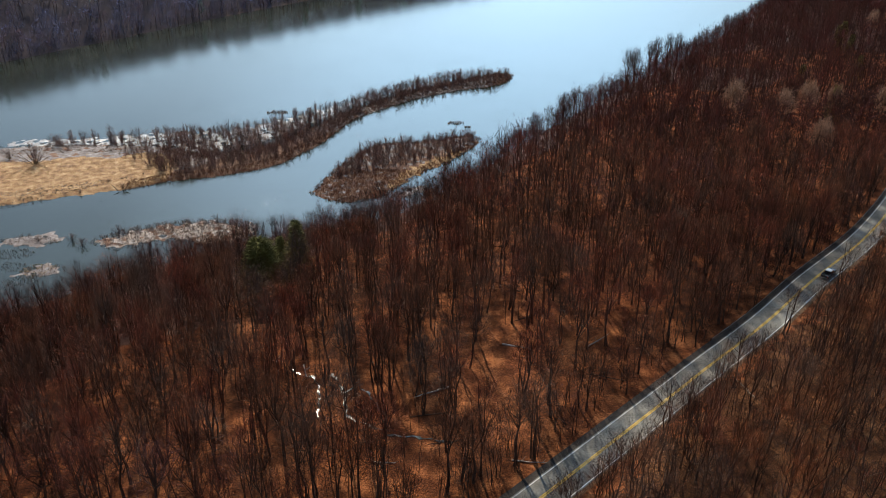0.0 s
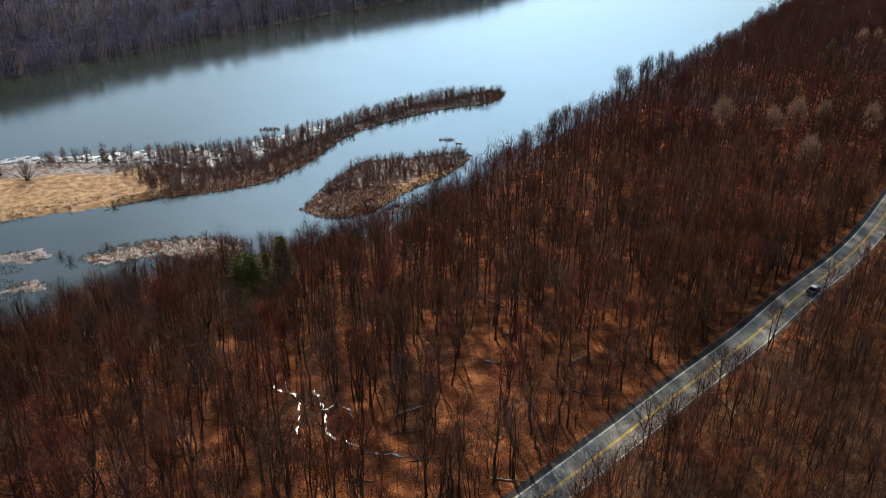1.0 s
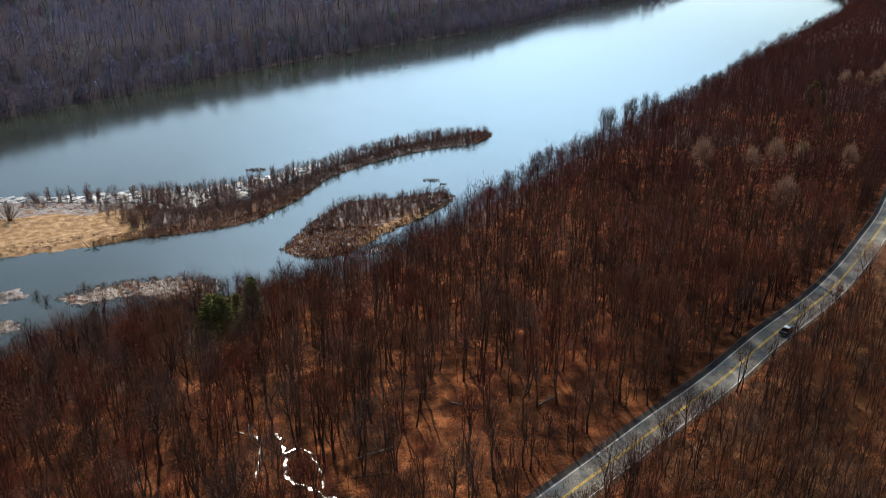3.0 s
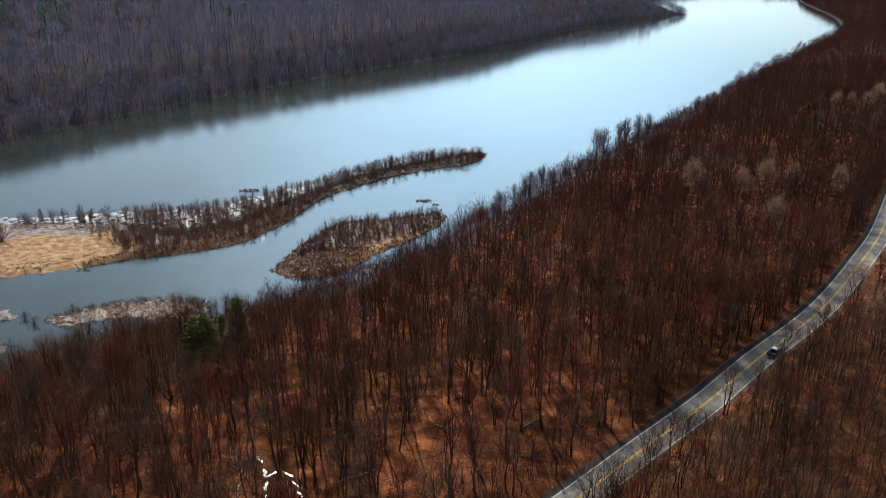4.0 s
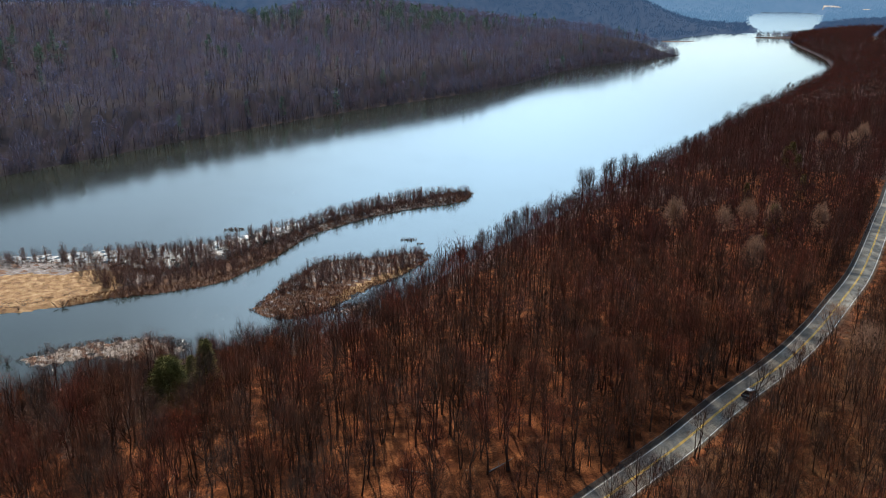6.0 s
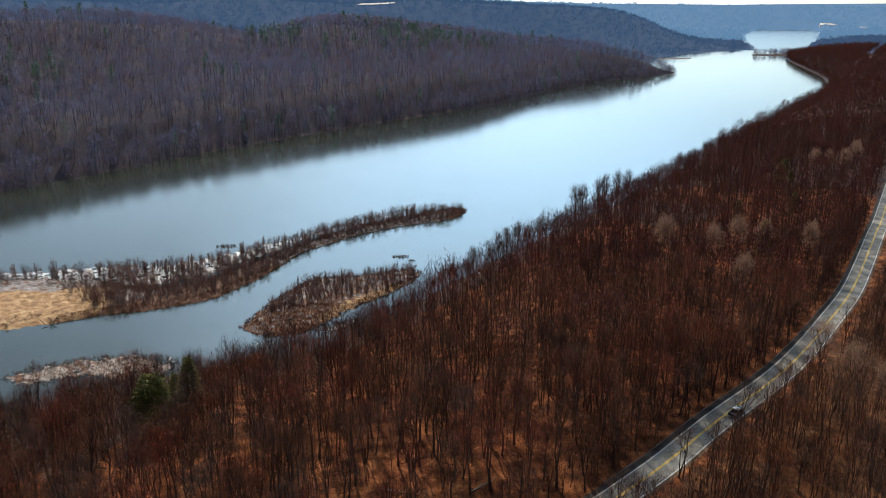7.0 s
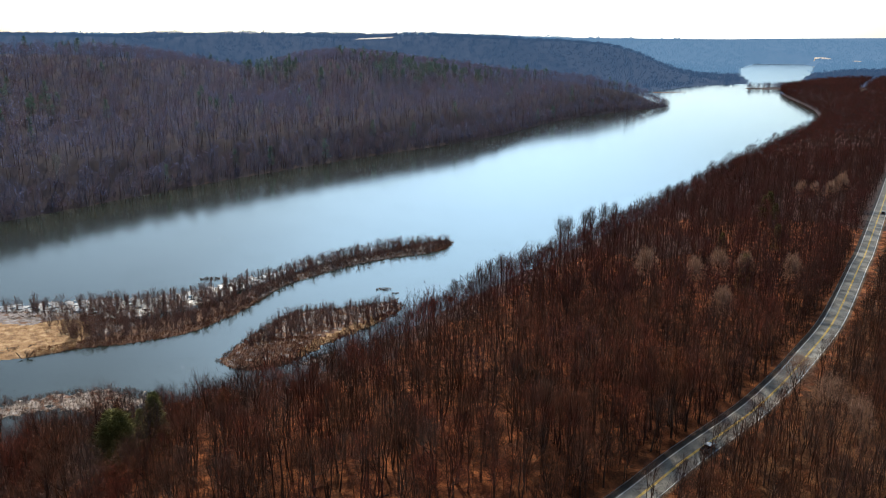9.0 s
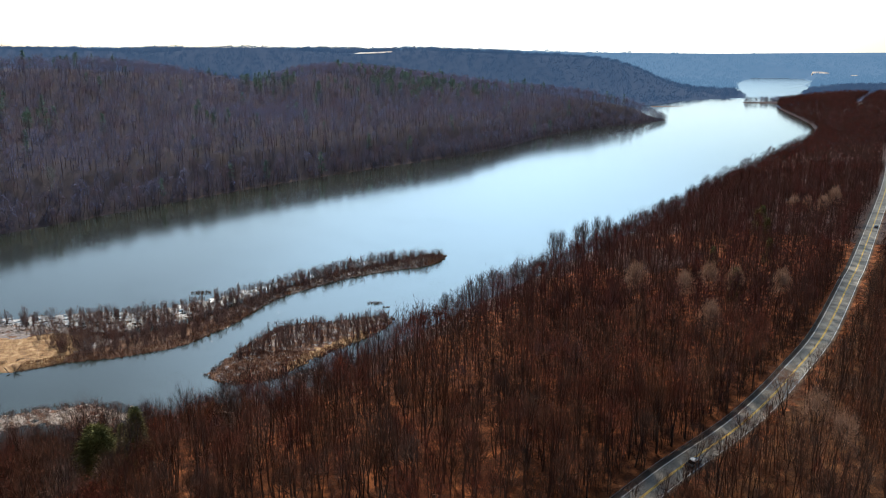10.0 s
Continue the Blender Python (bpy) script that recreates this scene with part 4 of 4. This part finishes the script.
SHORE_TREE = bare_tree(203, 20, 5.0, 14, 120, 620, 4, 1.2, 0.15, base=0.36, thick=1.5)
lone("shore_tree", SHORE_TREE, (BARK, TWIG_GREY), [(100, 411), (106, 418), (117, 430), (122, 436), (131, 446), (140, 458)],
     "tall open-branched leafless tree at the lake's edge", "tree", "trees at the lake's edge", 33, (1.15, 1.4))
lone("shore_tree", SHORE_TREE, (BARK, TWIG_GREY), [(58, 354), (64, 362), (40, 322), (27, 296), (31, 301), (200, 550), (212, 568), (236, 602), (262, 640)],
     "open-branched leafless tree at the lake's edge", "tree", "trees at the lake's edge", 37, (0.75, 0.95))
BARE_SHORE_TREE = bare_tree(205, 17, 6.5, 12, 90, 160, 4, 1.4, 0.07, base=0.3, thick=1.5, stems=2)
lone("shore_tree", BARE_SHORE_TREE, (BARK, BARK), [(-27, 205), (-22, 193), (-4, 240), (4, 250)], "dark leafless tree with open crooked limbs near the shore", "tree", "trees at the lake's edge", 36, (0.95, 1.15))
WHITE_TREE = bare_tree(204, 20, 5.5, 14, 60, 120, 4, 1.8, 0.16, base=0.25, thick=1.6)
lone("sycamore", WHITE_TREE, (BARK_PALE, BARK_PALE), [(-258, 576), (-470, 800)], "bone-white leafless sycamore on the wooded hillside", "tree", "white sycamores", 34, (1.15, 1.25))
for x, y, k in PINE_SPOTS:
    lone("pine_tree", PINES[0 if x == -48 else 1 if x == -38.5 else 2], (BARK, NEEDLE), [(x, y)], "dark green pine standing among bare trees", "tree", "pines in the wood", 35, (k, k))

# ------------------------------------------------------------------ marsh plants
def tufts(name, ring, gap, blades_each, tall, wide, mat, seed, where, label, flat=1.0):
    ring = np.asarray(ring)
    lo, hi = ring.min(0) - 2, ring.max(0) + 2
    rng = np.random.default_rng(seed)
    x, y = np.meshgrid(np.arange(lo[0], hi[0], gap), np.arange(lo[1], hi[1], gap))
    x, y = (x + rng.uniform(-0.5, 0.5, x.shape) * gap).ravel(), (y + rng.uniform(-0.5, 0.5, y.shape) * gap).ravel()
    d, _ = distance(x, y, np.vstack([ring, ring[:1]]))
    d = np.where(inside(x, y, ring), d, -d)
    k = where(x, y, d, rng.uniform(size=x.shape))
    p = np.repeat(np.stack([x[k], y[k], 0.55 * smooth(d[k] / 5) - 0.05], -1), blades_each, 0)
    p[:, :2] += rng.normal(size=(len(p), 2)) * 0.35
    way = rng.normal(size=p.shape) * 0.45 + [0, 0, flat]
    tri = blades(p, way, tall * rng.uniform(0.5, 1.3, len(p)), wide, rng)
    ob = new(name, soup_mesh(name, tri, np.zeros(len(tri)), [mat]))
    return tagged(ob, label, "grass", kind="stuff")


tufts("straw_tufts", spit_ring, 1.5, 7, 0.7, 0.18, STRAW_BLADE, 41, lambda x, y, d, r: (d > 0.5) & (x < -108) & (y < 312 + 0.16 * (x + 170)) & (r < 0.75), "flattened straw-coloured marsh grass", 0.25)
tufts("sedge_fringe", spit_ring, 0.9, 8, 1.1, 0.14, SEDGE_BLADE, 42, lambda x, y, d, r: (d > -0.8) & (d < 7) & (x > -125) & (y < 470) & (r < 0.85), "red-brown sedge fringing the spit")
tufts("islet_sedge", islet_ring, 0.9, 8, 1.1, 0.14, SEDGE_BLADE, 43, lambda x, y, d, r: (d > -0.8) & ((d < 4) | (y < 295)) & (r < 0.8), "red-brown sedge on the islet")
tufts("marsh_reeds", marsh_ring, 1.0, 8, 1.0, 0.14, PALE_REED, 44, lambda x, y, d, r: (d > -2.5) & (r < 0.7), "bleached broken reeds")
tufts("ice_reeds", spit_ring, 1.0, 6, 0.7, 0.2, PALE_REED, 45, lambda x, y, d, r: (d > -2.5) & (d < 12) & (y > 300 + 0.9 * (x + 110)) & (x < 20) & (r < 0.5), "bleached reeds along the spit's lake side")

for x, y, rx, ry, mt in ((-127, 209.5, 7, 4.5, STRAW_BLADE), (-140, 231, 11, 4.5, PALE_REED), (-12, 271, 8, 5, PALE_REED)):
    tufts("raft_reeds", [(x + rx * math.cos(a), y + ry * math.sin(a)) for a in np.linspace(0, 5.9, 14)], 0.9, 7, 0.7, 0.15, mt, 46, lambda x, y, d, r: (d > 0) & (r < 0.5), "broken reeds lying on a raft in the shallows", 0.5)


def clump(name, x, y, r, count, tall, mat, label, seed):
    """A tuft of sedge standing in the water: one mesh."""
    rng = np.random.default_rng(seed)
    a, q = rng.uniform(0, 2 * np.pi, count), r * np.sqrt(rng.uniform(0, 1, count))
    p = np.stack([x + np.cos(a) * q * 1.7, y + np.sin(a) * q, np.full(count, -0.1)], -1)
    tri = blades(p, rng.normal(size=p.shape) * 0.4 + [0, 0, 1], tall * rng.uniform(0.5, 1.2, count), 0.2, rng)
    ob = new(name, soup_mesh(name, tri, np.zeros(len(tri)), [mat]))
    return tagged(ob, label, "sedge", "sedge tufts in the water", "stuff")


for i, (x, y, r, mt, tl) in enumerate([(-84, 375, 3.2, SEDGE_BLADE, 1.3), (6, 358, 2.4, SEDGE_BLADE, 1.3), (12, 352, 1.0, SEDGE_BLADE, 0.9), (-126, 210, 4.2, PALE_REED, 0.8), (-141, 221, 4.0, PALE_REED, 0.8),
                                       (-21, 270, 3.0, PALE_REED, 0.7), (-13, 276, 2.2, SEDGE_BLADE, 0.8), (-130, 203, 3.0, PALE_REED, 0.6), (-138, 212, 3.5, PALE_REED, 0.6), (-121, 343, 2.6, SEDGE_BLADE, 1.2)]):
    clump("sedge_tuft", x, y, r, int(70 * r), tl, mt, "tuft of bleached reed standing in shallow water" if mt is PALE_REED else "dark tuft of sedge standing in the lake", 50 + i)

LONE_SHRUB = broom_shrub(210, 6.5, 4.2, 34, 520, 1.2, 0.08)
for i, (x, y, z, s) in enumerate([(-172, 302, 0.5, 1.6), (-125.5, 275.5, 0.1, 0.5), (-133, 281, 0.4, 0.3), (-140, 271, 0.3, 0.28), (-186, 308, 0.5, 0.8), (-126, 231, -0.1, 0.5), (-121, 227, -0.1, 0.55), (-137, 230, -0.1, 0.45), (-80, 244, 0.2, 0.6), (-73, 243, 0.2, 0.55), (-112, 236, 0.2, 0.55)]):
    m = pose(x, y, z, 0, 0, 70 * i) @ Matrix.Scale(s, 4)
    if i == 0:
        shrub = tree_thing("lone_shrub", LONE_SHRUB, (BARK, SHRUB_STEM), "bare many-stemmed shrub standing alone in the marsh", "shrub", "lone marsh shrubs")
        shrub.matrix_basis = m
    else:
        copy_thing(shrub, m).matrix_basis = m


# ------------------------------------------------------------------ stream, logs, driftwood
def ribbon(name, points, width, mat, label, category):
    line = chain(points, 0.7)
    t = np.gradient(line, axis=0)
    t /= np.linalg.norm(t, axis=1)[:, None]
    nrm = np.stack([t[:, 1], -t[:, 0]], -1)
    s = np.arange(len(line))
    w = width * np.clip(0.36 + 0.3 * np.sin(s * 0.9) + 0.3 * np.sin(s * 2.3 + 1), 0.05, 1)
    line = line + nrm * (0.25 * np.sin(s * 1.3))[:, None]
    rows = [line + nrm * (w * k)[:, None] for k in (-0.5, 0, 0.5)]
    z = land(line[:, 0], line[:, 1])[0] + 0.12
    z = np.concatenate([np.full(len(p), p.max()) for p in np.array_split(z, max(1, len(z) // 5))])  # small level pools
    v = np.concatenate([np.column_stack([r, z]) for r in rows])
    m = len(line)
    i = np.arange(m - 1)
    f = np.concatenate([np.stack([i + k * m, i + (k + 1) * m, i + (k + 1) * m + 1, i + k * m + 1], -1) for k in (0, 1)])
    return tagged(new(name, mesh_of(name, v, f, [mat], None, True)), label, category, kind="structure")


for course, wide in (([(-33, 136), (-30.5, 133.5), (-27.8, 132.5), (-26, 128), (-25.4, 124.6), (-24.9, 118.9)], 0.75), ([(-24, 134), (-22.3, 130.7), (-20.2, 124.6), (-18.9, 119.1), (-16.4, 117.3), (-12.9, 115.5), (-10, 113.3), (-5.1, 112.7), (2, 111)], 1.0),
                     ([(-21, 127), (-19, 128.4), (-16.6, 128.2), (-14, 124), (-12.3, 120), (-11.5, 116)], 0.7)):
    ribbon("stream", course, wide, STREAM_WATER, "narrow woodland stream glinting in the sun", "stream")


def log(x, y, length, turn, radius, mat, seed, z=None, tilt=0.0):
    rng = np.random.default_rng(seed)
    k = 5
    path = np.stack([np.linspace(0, length, k), rng.normal(size=k) * 0.1, np.zeros(k) + radius * 0.8 + np.linspace(0, length * tilt, k)], -1)
    tri = [tube(path, radius * np.linspace(1, 0.45, k), 6)]
    for j in range(4):
        p = path[1 + j % 3] + (path[2] - path[1]) * rng.uniform()
        e = p + [rng.uniform(0.3, 1.0), rng.uniform(-1.2, 1.2), rng.uniform(0.1, 0.9)]
        tri.append(tube([p, e], [radius * 0.35, 0.02], 3))
    tri = np.concatenate(tri)
    ob = new("fallen_log", soup_mesh("fallen_log", tri, np.zeros(len(tri)), [mat]))
    ob.matrix_basis = pose(x, y, ground_at(x, y) if z is None else z, 0, 0, turn)
    return tagged(ob, "fallen dead tree trunk lying on leaf litter" if z is None else "bleached driftwood snag on the marsh bank", "log", "fallen logs")


rng = np.random.default_rng(60)
for i in range(34):
    x, y = rng.uniform(-60, 85), rng.uniform(104, 172)
    h, dn, df, dr = land(np.array([x]), np.array([y]))
    if dr[0] < -9 or dr[0] > 12:
        log(x, y, rng.uniform(4, 9), rng.uniform(0, 360), rng.uniform(0.12, 0.24), BARK_PALE if i % 4 == 0 else BARK, 300 + i)
log(-126, 273, 3.5, 150, 0.22, BARK, 340, 0.2, 0.45)
log(-124, 273.5, 3.0, 70, 0.18, BARK, 341, 0.2, 0.6)
log(-40, 264, 4.0, 40, 0.14, BARK_PALE, 342, 0.3, 0.1)


def wavelets(x0, x1, y0, y1, count, size, seed):
    """Small wind ripples: loose facets of the water's surface, each with its own slope."""
    rng = np.random.default_rng(seed)
    x, y = rng.uniform(x0, x1, count), rng.uniform(y0, y1, count)
    k = (land(x, y)[0] < 0) & (ripple(x, y, 9, 1) + ripple(x, y, 23, 6) > 0.25)
    x, y = x[k], y[k]
    slope = np.radians(rng.normal(size=(len(x), 2)) * 5.5)
    turn, r = rng.uniform(0, 2 * np.pi, len(x)), size * rng.uniform(0.6, 1.3, len(x))
    tri = np.empty((len(x), 3, 3))
    for j in range(3):
        dx, dy = r * np.cos(turn + j * 2.094), r * np.sin(turn + j * 2.094)
        tri[:, j] = np.stack([x + dx, y + dy, 0.06 + dx * slope[:, 0] + dy * slope[:, 1]], -1)
    ob = new("wavelets", soup_mesh("wavelets", tri, np.zeros(len(tri)), [RIPPLE]))
    return tagged(ob, "small wind ripples on the lake glinting in the sun", "ripples", kind="stuff")


wavelets(-130, 60, 195, 330, 26000, 0.14, 81)
wavelets(-130, 90, 330, 560, 26000, 0.17, 82)


# ------------------------------------------------------------------ guard rail and vehicles
ROAD_FINE = chain(ROAD, 1.0)


def road_pose(x, y, offset):
    """A pose on the road beside the plan point, x ahead along the road."""
    i = int(np.argmin(np.hypot(ROAD_FINE[:, 0] - x, ROAD_FINE[:, 1] - y)))
    t = ROAD_FINE[i + 1] - ROAD_FINE[i - 1]
    t /= np.linalg.norm(t)
    p = ROAD_FINE[i] + np.array([t[1], -t[0]]) * offset
    return pose(p[0], p[1], 17.2, 0, 0, math.degrees(math.atan2(t[1], t[0])))


def box(bm, x0, x1, y0, y1, z0, z1, taper=0.0):
    v = [bm.verts.new((x, y, z)) for z, k in ((z0, 0), (z1, taper)) for x, y in ((x0 + k, y0 + k), (x1 - k, y0 + k), (x1 - k, y1 - k), (x0 + k, y1 - k))]
    for f in ((3, 2, 1, 0), (4, 5, 6, 7), (0, 1, 5, 4), (1, 2, 6, 5), (2, 3, 7, 6), (3, 0, 4, 7)):
        bm.faces.new([v[i] for i in f])


def boxes(*specs):
    bm = bmesh.new()
    for s in specs:
        box(bm, *s)
    return bm


def guard_rail():
    top = new("guard_rail")
    tagged(top, "weathered steel guard rail on posts beside the road", "guard rail", kind="")
    i0 = int(np.argmin(np.hypot(ROAD_FINE[:, 0] - 62, ROAD_FINE[:, 1] - 145)))
    i1 = int(np.argmin(np.hypot(ROAD_FINE[:, 0] - 226, ROAD_FINE[:, 1] - 344)))
    line = ROAD_FINE[i0:i1]
    t = np.gradient(line, axis=0)
    t /= np.linalg.norm(t, axis=1)[:, None]
    left = np.stack([-t[:, 1], t[:, 0]], -1)
    shape = [(0.06, 0.42), (0.0, 0.50), (0.06, 0.57), (0.0, 0.64), (0.06, 0.73)]
    rows = [np.column_stack([line + left * (4.75 + o), np.full(len(line), 17.15 + z)]) for o, z in shape]
    m = len(line)
    i = np.arange(m - 1)
    f = np.concatenate([np.stack([i + k * m, i + k * m + 1, i + (k + 1) * m + 1, i + (k + 1) * m], -1) for k in range(len(shape) - 1)])
    rail = new("rail", mesh_of("rail", np.concatenate(rows), f, [STEEL]))
    rail.parent = top
    solid = rail.modifiers.new("thickness", "SOLIDIFY")
    solid.thickness = 0.01
    post = None
    for k in range(0, m, 4):
        p = line[k] + left[k] * 4.95
        turn = pose(p[0], p[1], 17.0, 0, 0, math.degrees(math.atan2(t[k, 1], t[k, 0])))
        if post is None:
            post = part("post", boxes((-0.06, 0.06, -0.08, 0.08, -0.3, 0.85)), BARK, top, "dark wooden post")
            post.matrix_basis = turn
        else:
            copy_thing(post, turn)
    return top


guard_rail()


def wheel(parent, x, y, r=0.38):
    bm = bmesh.new()
    bmesh.ops.create_cone(bm, cap_ends=True, segments=16, radius1=r, radius2=r, depth=0.26)
    bmesh.ops.rotate(bm, verts=bm.verts, matrix=Matrix.Rotation(math.pi / 2, 3, "X"))
    tyre = part("wheel", bm, RUBBER, parent)
    tyre.location = (x, y, r)
    bm = bmesh.new()
    bmesh.ops.create_cone(bm, cap_ends=True, segments=12, radius1=r * 0.58, radius2=r * 0.58, depth=0.28)
    bmesh.ops.rotate(bm, verts=bm.verts, matrix=Matrix.Rotation(math.pi / 2, 3, "X"))
    part("rim", bm, CHROME, tyre, "bright metal rim")


def soften(ob, width=0.06):
    bev = ob.modifiers.new("edges", "BEVEL")
    bev.width, bev.segments = width, 2


def pickup_truck(m):
    t = new("pickup_truck")
    tagged(t, "dark pickup truck with a white cab roof on the road", "pickup truck")
    soften(part("body", boxes((-2.75, 2.75, -0.95, 0.95, 0.45, 0.80), (0.55, 2.7, -0.93, 0.93, 0.8, 1.12, 0.05)), PAINT_DARK, t))
    soften(part("cab", boxes((-0.95, 1.15, -0.9, 0.9, 0.8, 1.15)), PAINT_DARK, t))
    soften(part("roof", boxes((-0.85, 0.85, -0.82, 0.82, 1.62, 1.80, 0.1)), ROOF_PAINT, t, "bright white cab roof"))
    part("window", boxes((-0.95, 1.12, -0.88, 0.88, 1.15, 1.63, 0.14)), GLASS_DARK, t, "tinted cab windows")
    part("bed_side", boxes((-2.72, -0.95, 0.80, 0.93, 0.8, 1.2)), PAINT_DARK, t)
    part("bed_side", boxes((-2.72, -0.95, -0.93, -0.80, 0.8, 1.2)), PAINT_DARK, t)
    part("tailgate", boxes((-2.78, -2.66, -0.8, 0.8, 0.8, 1.2)), PAINT_DARK, t)
    part("bed_liner", boxes((-2.66, -0.95, -0.8, 0.8, 0.8, 0.83)), RUBBER, t, "black bed liner")
    part("bumper", boxes((-2.95, -2.75, -0.9, 0.9, 0.45, 0.62)), CHROME, t, "chrome rear bumper")
    for y in (-0.86, 0.86):
        part("tail_lamp", boxes((-2.8, -2.74, y - 0.07, y + 0.07, 0.85, 1.15)), LAMP_RED, t, "red tail lamp")
        for x in (-1.75, 1.75):
            wheel(t, x, y * 1.02)
    t.matrix_basis = m
    return t


def car(m):
    t = new("car")
    tagged(t, "dark saloon car on the road", "car")
    soften(part("body", boxes((-2.25, 2.25, -0.9, 0.9, 0.35, 0.85), (-2.2, 2.2, -0.87, 0.87, 0.85, 0.95, 0.08)), PAINT_DARK, t))
    part("window", boxes((-1.5, 1.0, -0.8, 0.8, 0.93, 1.32, 0.2)), GLASS_DARK, t, "tinted windows")
    soften(part("roof", boxes((-1.15, 0.6, -0.62, 0.62, 1.31, 1.42, 0.06)), PAINT_DARK, t))
    for y in (-0.75, 0.75):
        part("tail_lamp", boxes((-2.29, -2.24, y - 0.12, y + 0.12, 0.65, 0.8)), LAMP_RED, t, "red tail lamp")
        for x in (-1.4, 1.4):
            wheel(t, x, y * 1.12, 0.32)
    t.matrix_basis = m
    return t


pickup_truck(road_pose(102.5, 176, 1.75))
car(road_pose(300, 450, 1.75))


# ------------------------------------------------------------------ far fields
def field(x, y, w, d, label):
    fx, fy = np.linspace(x - w / 2, x + w / 2, 16), np.linspace(y - d / 2, y + d / 2, 10)
    gx_, gy_ = np.meshgrid(fx, fy)
    gx_ = gx_ + 0.06 * w * np.sin(gy_ / 17)
    z = land(gx_, gy_)[0] + 2
    ob = new("field", mesh_of("field", np.stack([gx_, gy_, z], -1).reshape(-1, 3), np.array([(r * 16 + c, r * 16 + c + 1, r * 16 + c + 17, r * 16 + c + 16) for r in range(9) for c in range(15)]), [FIELD], None, True))
    return tagged(ob, label, "field", kind="structure")


for fx_, fy_, fw, fd in FIELDS:
    field(fx_, fy_, fw, fd, "pale open field on a distant wooded slope")
